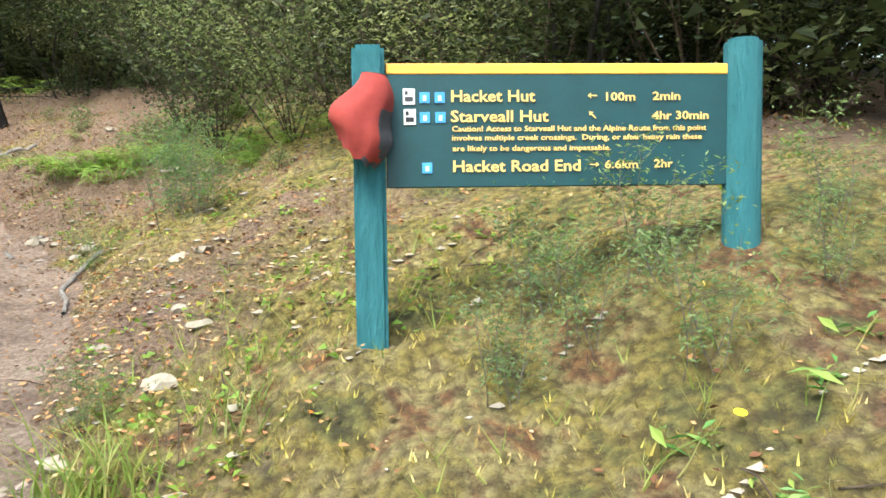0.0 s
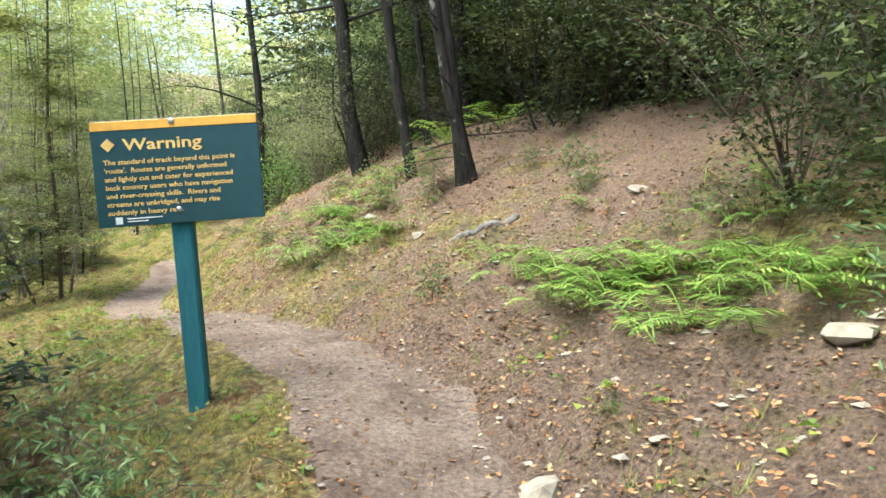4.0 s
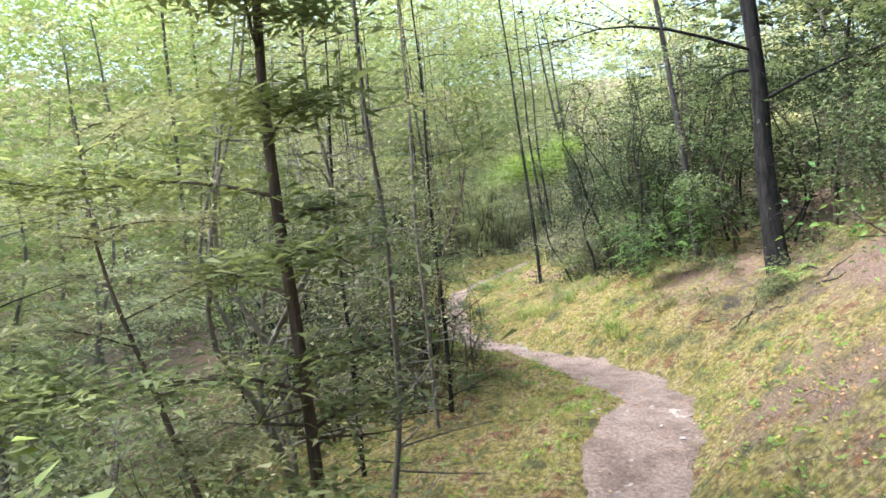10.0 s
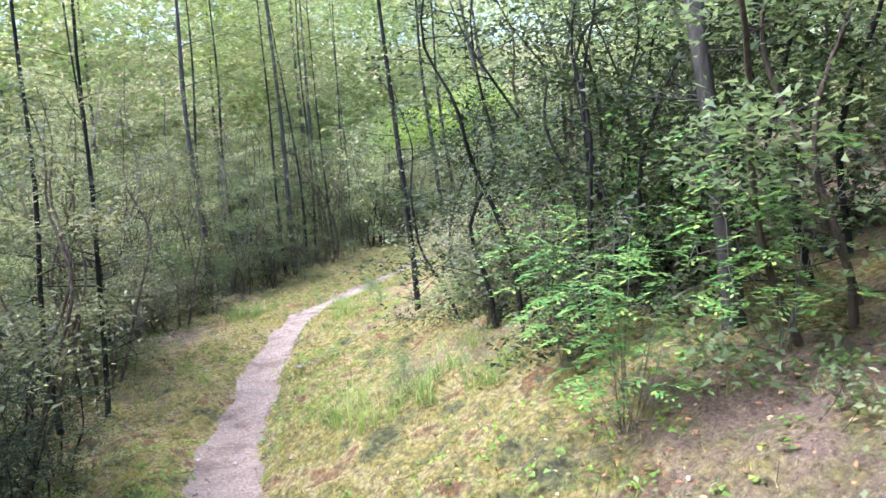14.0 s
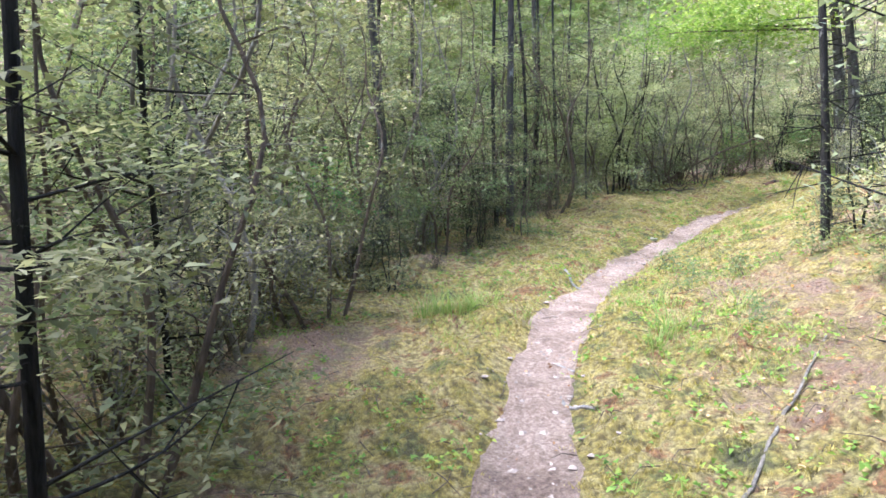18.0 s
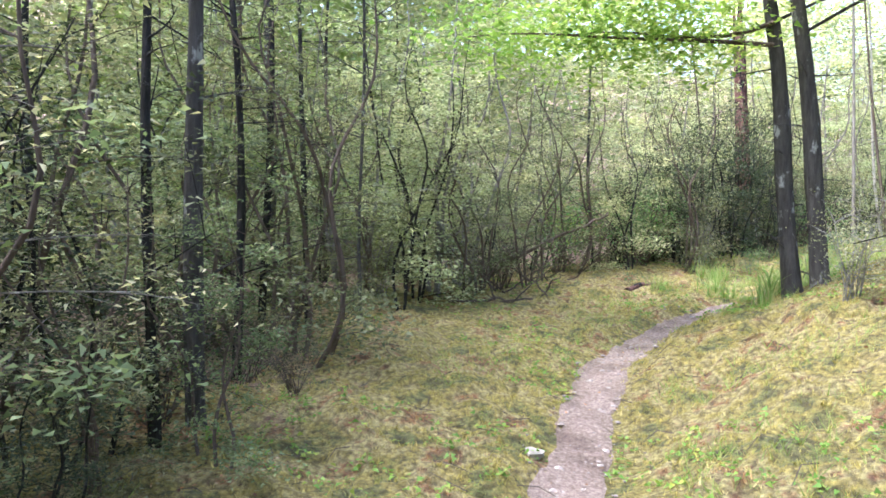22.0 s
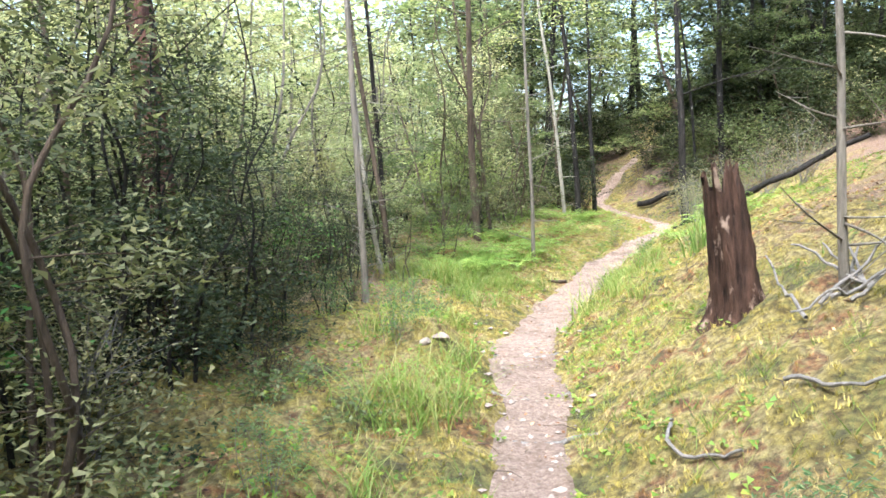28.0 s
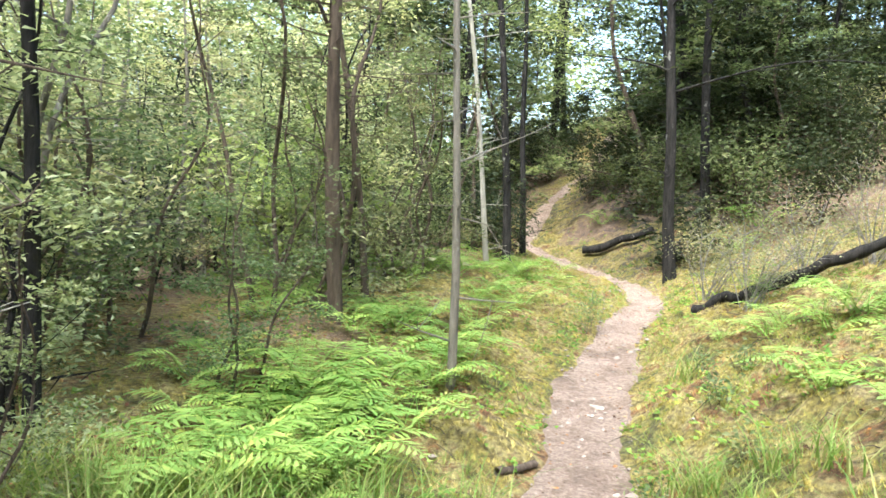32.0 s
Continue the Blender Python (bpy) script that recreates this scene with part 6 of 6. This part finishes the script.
silver = make_shrub("grey twiggy bush with pale small leaves", M_DEAD, M_LEAF_OLIVE, 406, 1.1, 0.75, 14, 2200, 0.03, 0.3, 0.55, 0.1, 0.1, tri=True)
stand(silver, [(-26.4, 16.7, 0, 0.9), (-25.9, 16.2, 40, 1.0), (-25.2, 15.7, 80, 1.0), (-24.2, 15.2, 0, 1.1), (-23.1, 14.6, 0, 1.1), (-22.3, 13.9, 30, 1.0), (-28.3, 18.3, 0, 1.0), (-31.3, 22.9, 0, 1.0), (-31.2, 24.0, 0, 1.0), (-26.55, 23.6, 0, 0.7), (-26.3, 24.6, 0, 0.8), (-26.3, 26.2, 0, 0.7), (-25.6, 38.2, 0, 0.9), (-25.1, 38.9, 40, 0.9), (-24.9, 37.6, 0, 0.8), (-25.15, 36.3, 0, 0.75), (-24.6, 36.5, 70, 0.8), (-24.1, 36.3, 30, 0.8), (-23.6, 36.2, 0, 0.9), (-31.1, 29.0, 0, 1.0), (-30.6, 29.9, 0, 1.0), (-30.3, 28.0, 0, 0.8), (-18.7, 17.4, 0, 1.1), (-17.6, 17.2, 50, 1.1), (-19.6, 17.9, 0, 1.1), (-20.6, 18.4, 0, 1.1), (-22.7, 19.7, 0, 1.0), (-14.2, 8.9, 0, 1.1), (-13.0, 8.4, 0, 1.0), (-12.2, 7.6, 0, 1.1), (-11.0, 6.8, 0, 1.2), (-9.9, 6.2, 0, 1.0)])
bentree = make_tree("shrub", "crooked grey-stemmed shrub leaning over moss", M_GREY, M_LEAF_OLIVE, 407, 3.6, 0.03, 0.25, 1.2, 10, 2600, 0.04, lean=(0.05, 0.0), cluster=0.2, crook=0.14, stems=((0, 0, 0, 0), (0.12, 0.0, 0.12, 0.05), (-0.1, 0.08, -0.15, 0.0)), tri=True)
bentree["category"] = "shrub"
stand(bentree, [(-24.1, 15.25, 0, 1.0), (-25.0, 15.0, 70, 1.0), (-27.8, 18.0, 140, 0.9), (-30.9, 23.4, 30, 1.0), (-31.8, 24.6, 200, 1.0), (-32.2, 26.6, 90, 1.0), (-31.6, 29.4, 10, 1.0), (-30.6, 32.4, 0, 1.0), (-25.8, 27.4, 60, 0.8), (-13.4, 10.0, 0, 1.0), (-14.6, 10.4, 40, 1.0), (-16.2, 11.6, 90, 1.0), (-18.0, 12.4, 150, 1.0), (-19.6, 12.4, 150, 1.1), (-31.5, 22.4, 250, 0.9), (-30.1, 34.6, 20, 1.0)])
flax = make_tussock("clump of broad arching sword-shaped leaves", M_GRASS, 408, 26, 0.5, 0.011, 0.05, 0.8)
stand(flax, [(-26.66, 31.17, 0, 1.0), (-26.5, 31.4, 50, 0.9), (-28.6, 26.75, 0, 0.6), (-27.75, 24.8, 0, 0.9), (-27.6, 24.4, 60, 0.8), (-27.7, 25.1, 100, 0.8), (-2.0, 8.0, 0, 1.0), (-1.7, 7.7, 0, 0.8), (-26.6, 30.8, 100, 0.8)])
tuft = make_tussock("tuft of long green and straw grass", M_GRASS, 409, 44, 0.36, 0.0048, 0.08, 1.15)
stand(tuft, spots(-28.8, 32.8, 10, 0.25, 0.25, 20) + spots(-28.3, 33.1, 10, 0.2, 0.3, 21) + spots(-29.1, 33.4, 8, 0.25, 0.25, 22) + spots(-27.4, 31.5, 6, 0.25, 0.5, 23) + spots(-28.9, 31.6, 6, 0.3, 0.4, 24) + spots(-26.9, 33.5, 8, 0.3, 0.8, 25) + spots(-28.9, 28.5, 6, 0.3, 0.5, 26) + spots(-27.3, 26.0, 6, 0.3, 0.5, 27) + spots(-23.4, 18.3, 6, 0.5, 0.4, 28) + spots(-15.6, 14.9, 4, 0.4, 0.3, 29) + spots(-17.9, 15.9, 5, 0.4, 0.3, 30) + [(-0.85, 1.75, 0, 0.5), (-21.6, 15.5, 0, 0.8), (-18.0, 14.0, 0, 0.9), (-26.8, 19.0, 0, 0.7)] + spots(-29.3, 26.6, 8, 0.4, 0.8, 31) + spots(-28.7, 33.2, 14, 0.35, 0.4, 32) + spots(-27.3, 33.0, 8, 0.25, 0.5, 33) + spots(-29.0, 29.2, 8, 0.3, 0.6, 34) + spots(-27.5, 25.4, 8, 0.2, 0.5, 35) + spots(-24.3, 17.3, 6, 0.4, 0.3, 36) + spots(-18.5, 15.7, 6, 0.5, 0.3, 37) + spots(-2.5, 3.4, 8, 0.25, 0.5, 38) + spots(-0.9, 2.0, 5, 0.15, 0.3, 39))
rosette = make_shrub("small yellow-flowered weed on the moss", M_GRASS, M_LEAF_BROAD, 410, 0.08, 0.1, 5, 14, 0.07, 0.7, 0.3, 0.2, 0.03, kind="weed")
stand(rosette, [(0.62, 1.7, 0, 1.0), (0.95, 1.75, 50, 1.0), (0.75, 1.5, 90, 0.8), (-0.2, 1.6, 0, 0.8), (1.15, 1.95, 0, 1.0)])
bm = bmesh.new()
bmesh.ops.create_circle(bm, cap_ends=True, segments=14, radius=0.016)
flower = tagged(new("flower"), "single yellow flower head on the moss", "flower")
part("petals", bm, paint("yellow_petals", (0.8, 0.6, 0.01), 0.6), flower)
flower.matrix_basis = pose(0.72, 1.72, ground_at(0.72, 1.72) + 0.05, 20, 0, 0)

# ---------------------------------------------------------------- what covers the ground
cover = np.random.default_rng(77)
weights = np.interp(cy, [-2, 0, 9, 15, 29, 31, 38, 44, 50], [0, 1.2, 1, 1.5, 1.5, 2.2, 1.8, 0.8, 0.05])


def strewn(n, spread, on_path=False, more=None):
    """Random places along the track, thinning outwards; where the bare path lies they are left out."""
    share = weights if more is None else weights * more
    k = cover.choice(len(cx), n, p=share / share.sum())
    u = cover.normal(0, spread, n)
    x = cx[k] + dy[k] / dl[k] * u + cover.normal(0, 0.2, n)
    y = cy[k] - dx[k] / dl[k] * u + cover.normal(0, 0.2, n)
    h, d, s, w = terrain(x, y)
    ok = np.ones(n, bool) if on_path else d > w * cover.uniform(0.9, 1.25, n)
    return x[ok], y[ok], h[ok], s[ok], d[ok], w[ok]


def patchy(x, y):
    return 0.5 + 0.5 * np.sin(x * 1.3 + 1.7 * np.sin(y * 0.9)) * np.cos(y * 1.1 + 1.3 * np.sin(x * 0.7))


def carpet(name, label, category, x, y, h, size, material, blades_each, height, width, lean):
    n = len(x)
    vs = []
    for _ in range(blades_each):
        a = cover.uniform(0, 6.283, n)
        hh = height * size * cover.uniform(0.5, 1.2, n)
        ox, oy = cover.normal(0, width * 1.5, n), cover.normal(0, width * 1.5, n)
        c, s = np.cos(a) * width * size, np.sin(a) * width * size
        le = lean * hh
        b = cover.uniform(0, 6.283, n)
        p0 = np.stack([x + ox - c, y + oy - s, h - 0.012], 1)
        p1 = np.stack([x + ox + c, y + oy + s, h - 0.012], 1)
        p2 = np.stack([x + ox + np.cos(b) * le, y + oy + np.sin(b) * le, h + hh], 1)
        vs.append(np.stack([p0, p1, p2], 1))
    v = np.concatenate(vs).reshape(-1, 3)
    return tagged(new(name, raw_mesh(name, v, np.arange(len(v)).reshape(-1, 3), [material], False)), label, category, kind="stuff")


x, y, h, s, d, w = strewn(240000, 1.3)
keep = cover.uniform(0, 1, len(x)) > litter_share(x, y, s) * 1.1 + 0.35 * (patchy(x, y) - 0.5)
carpet("moss", "yellow-green cushion moss covering the ground", "moss", x[keep], y[keep], h[keep], cover.uniform(0.6, 1.4, keep.sum()), M_MOSSY, 3, 0.018, 0.0034, 0.9)
x, y, h, s, d, w = strewn(34000, 1.5)
keep = patchy(x * 1.7 + 3, y * 1.7) > 0.55
carpet("grass", "thin sparse grass blades in the moss", "grass", x[keep], y[keep], h[keep], cover.uniform(0.5, 1.5, keep.sum()), M_GRASS, 4, 0.075, 0.0022, 0.9)
x, y, h, s, d, w = strewn(13000, 2.0)
keep = (patchy(x * 0.9 + 9, y * 1.2) > 0.5) & (np.hypot(x + 13.7, y - 15.2) > 1.3)
c = np.stack([x, y, h + 0.025], 1)[keep]
c = np.repeat(c, 7, 0) + cover.normal(0, 0.03, (len(c) * 7, 3)) * np.array([1, 1, 0.5])
tagged(new("seedlings", raw_mesh("seedlings", *leaf_quads(c, 0.034, cover, 0.5, 0.7, 0.2, True), [M_FERN], False)), "low green seedlings and creeping herbs", "plants", kind="stuff")
x, y, h, s, d, w = strewn(230000, 2.0, True, np.interp(cy, [0, 2, 9, 11], [2, 4, 4, 1]))
keep = cover.uniform(0, 1, len(x)) < np.where(d < w, np.where(y < 7, 0.3, 0.13), litter_share(x, y, s) * 1.35 - 0.08)
c = np.stack([x, y, h + cover.uniform(0.008, 0.03, len(x))], 1)[keep]
tagged(new("leaf_litter", raw_mesh("leaf_litter", *leaf_quads(c, 0.028, cover, 0.75, 0.6, 0.0), [M_LITTER], False)), "dry brown and orange fallen leaves", "leaves", kind="stuff")
x, y, h, s, d, w = strewn(2600, 1.9, True)
keep = (d > w) | (cover.uniform(0, 1, len(x)) < 0.3)
pieces = []
for a, b, z in zip(x[keep], y[keep], h[keep]):
    t, ln = cover.uniform(0, 6.283), cover.uniform(0.06, 0.26)
    pieces.append(tube(np.array([[a, b, z + 0.008], [a + 0.5 * ln * math.cos(t), b + 0.5 * ln * math.sin(t), z + 0.015], [a + ln * math.cos(t + 0.2), b + ln * math.sin(t + 0.2), ground_at(a + ln * math.cos(t), b + ln * math.sin(t)) + 0.01]]), [0.0035, 0.003, 0.0015], 4))
tagged(new("twigs", raw_mesh("twigs", *joined(pieces), [M_BROWN])), "thin dead twigs strewn on the ground", "twigs", kind="stuff")
k = cover.choice(len(cx), 6000, p=weights / weights.sum())
u = cover.normal(0, 0.5, 6000) * cw[k]
x, y = cx[k] + dy[k] / dl[k] * u + cover.normal(0, 0.1, 6000), cy[k] - dx[k] / dl[k] * u + cover.normal(0, 0.1, 6000)
h = terrain(x, y)[0] + 0.016
r = 0.006 + 0.03 * cover.uniform(0, 1, 6000) ** 6
dirs = np.array([(1, 0, 0), (0, 1, 0), (-1, 0, 0), (0, -1, 0), (0.2, 0.1, 0.42), (0, 0, -0.8)])
v = np.stack([x, y, h], 1)[:, None] + dirs[None] * r[:, None, None] * cover.uniform(0.6, 1.3, (6000, 6, 1))
f = np.array([(0, 1, 4), (1, 2, 4), (2, 3, 4), (3, 0, 4), (1, 0, 5), (2, 1, 5), (3, 2, 5), (0, 3, 5)])
tagged(new("gravel", raw_mesh("gravel", v.reshape(-1, 3), (f[None] + 6 * np.arange(6000)[:, None, None]).reshape(-1, 3), [M_GRAVEL], False)), "loose small stones on the trodden track", "gravel", kind="stuff")
n = 1500
k = cover.choice(np.flatnonzero((spine[:, 1] > 0) & (spine[:, 1] < 9)), n)
u = cover.uniform(0.3, 2.2, n)
x, y = spine[k, 0] + sdir[k, 1] * u, spine[k, 1] - sdir[k, 0] * u
r = 0.007 + 0.026 * cover.uniform(0, 1, n) ** 3
v = np.stack([x, y, terrain(x, y)[0] + 0.004], 1)[:, None] + dirs[None] * r[:, None, None] * cover.uniform(0.5, 1.4, (n, 6, 1))
tagged(new("stone_chips", raw_mesh("stone_chips", v.reshape(-1, 3), (f[None] + 6 * np.arange(n)[:, None, None]).reshape(-1, 3), [M_STONE], False)), "pale stone chips strewn over the bank", "stones", kind="stuff")
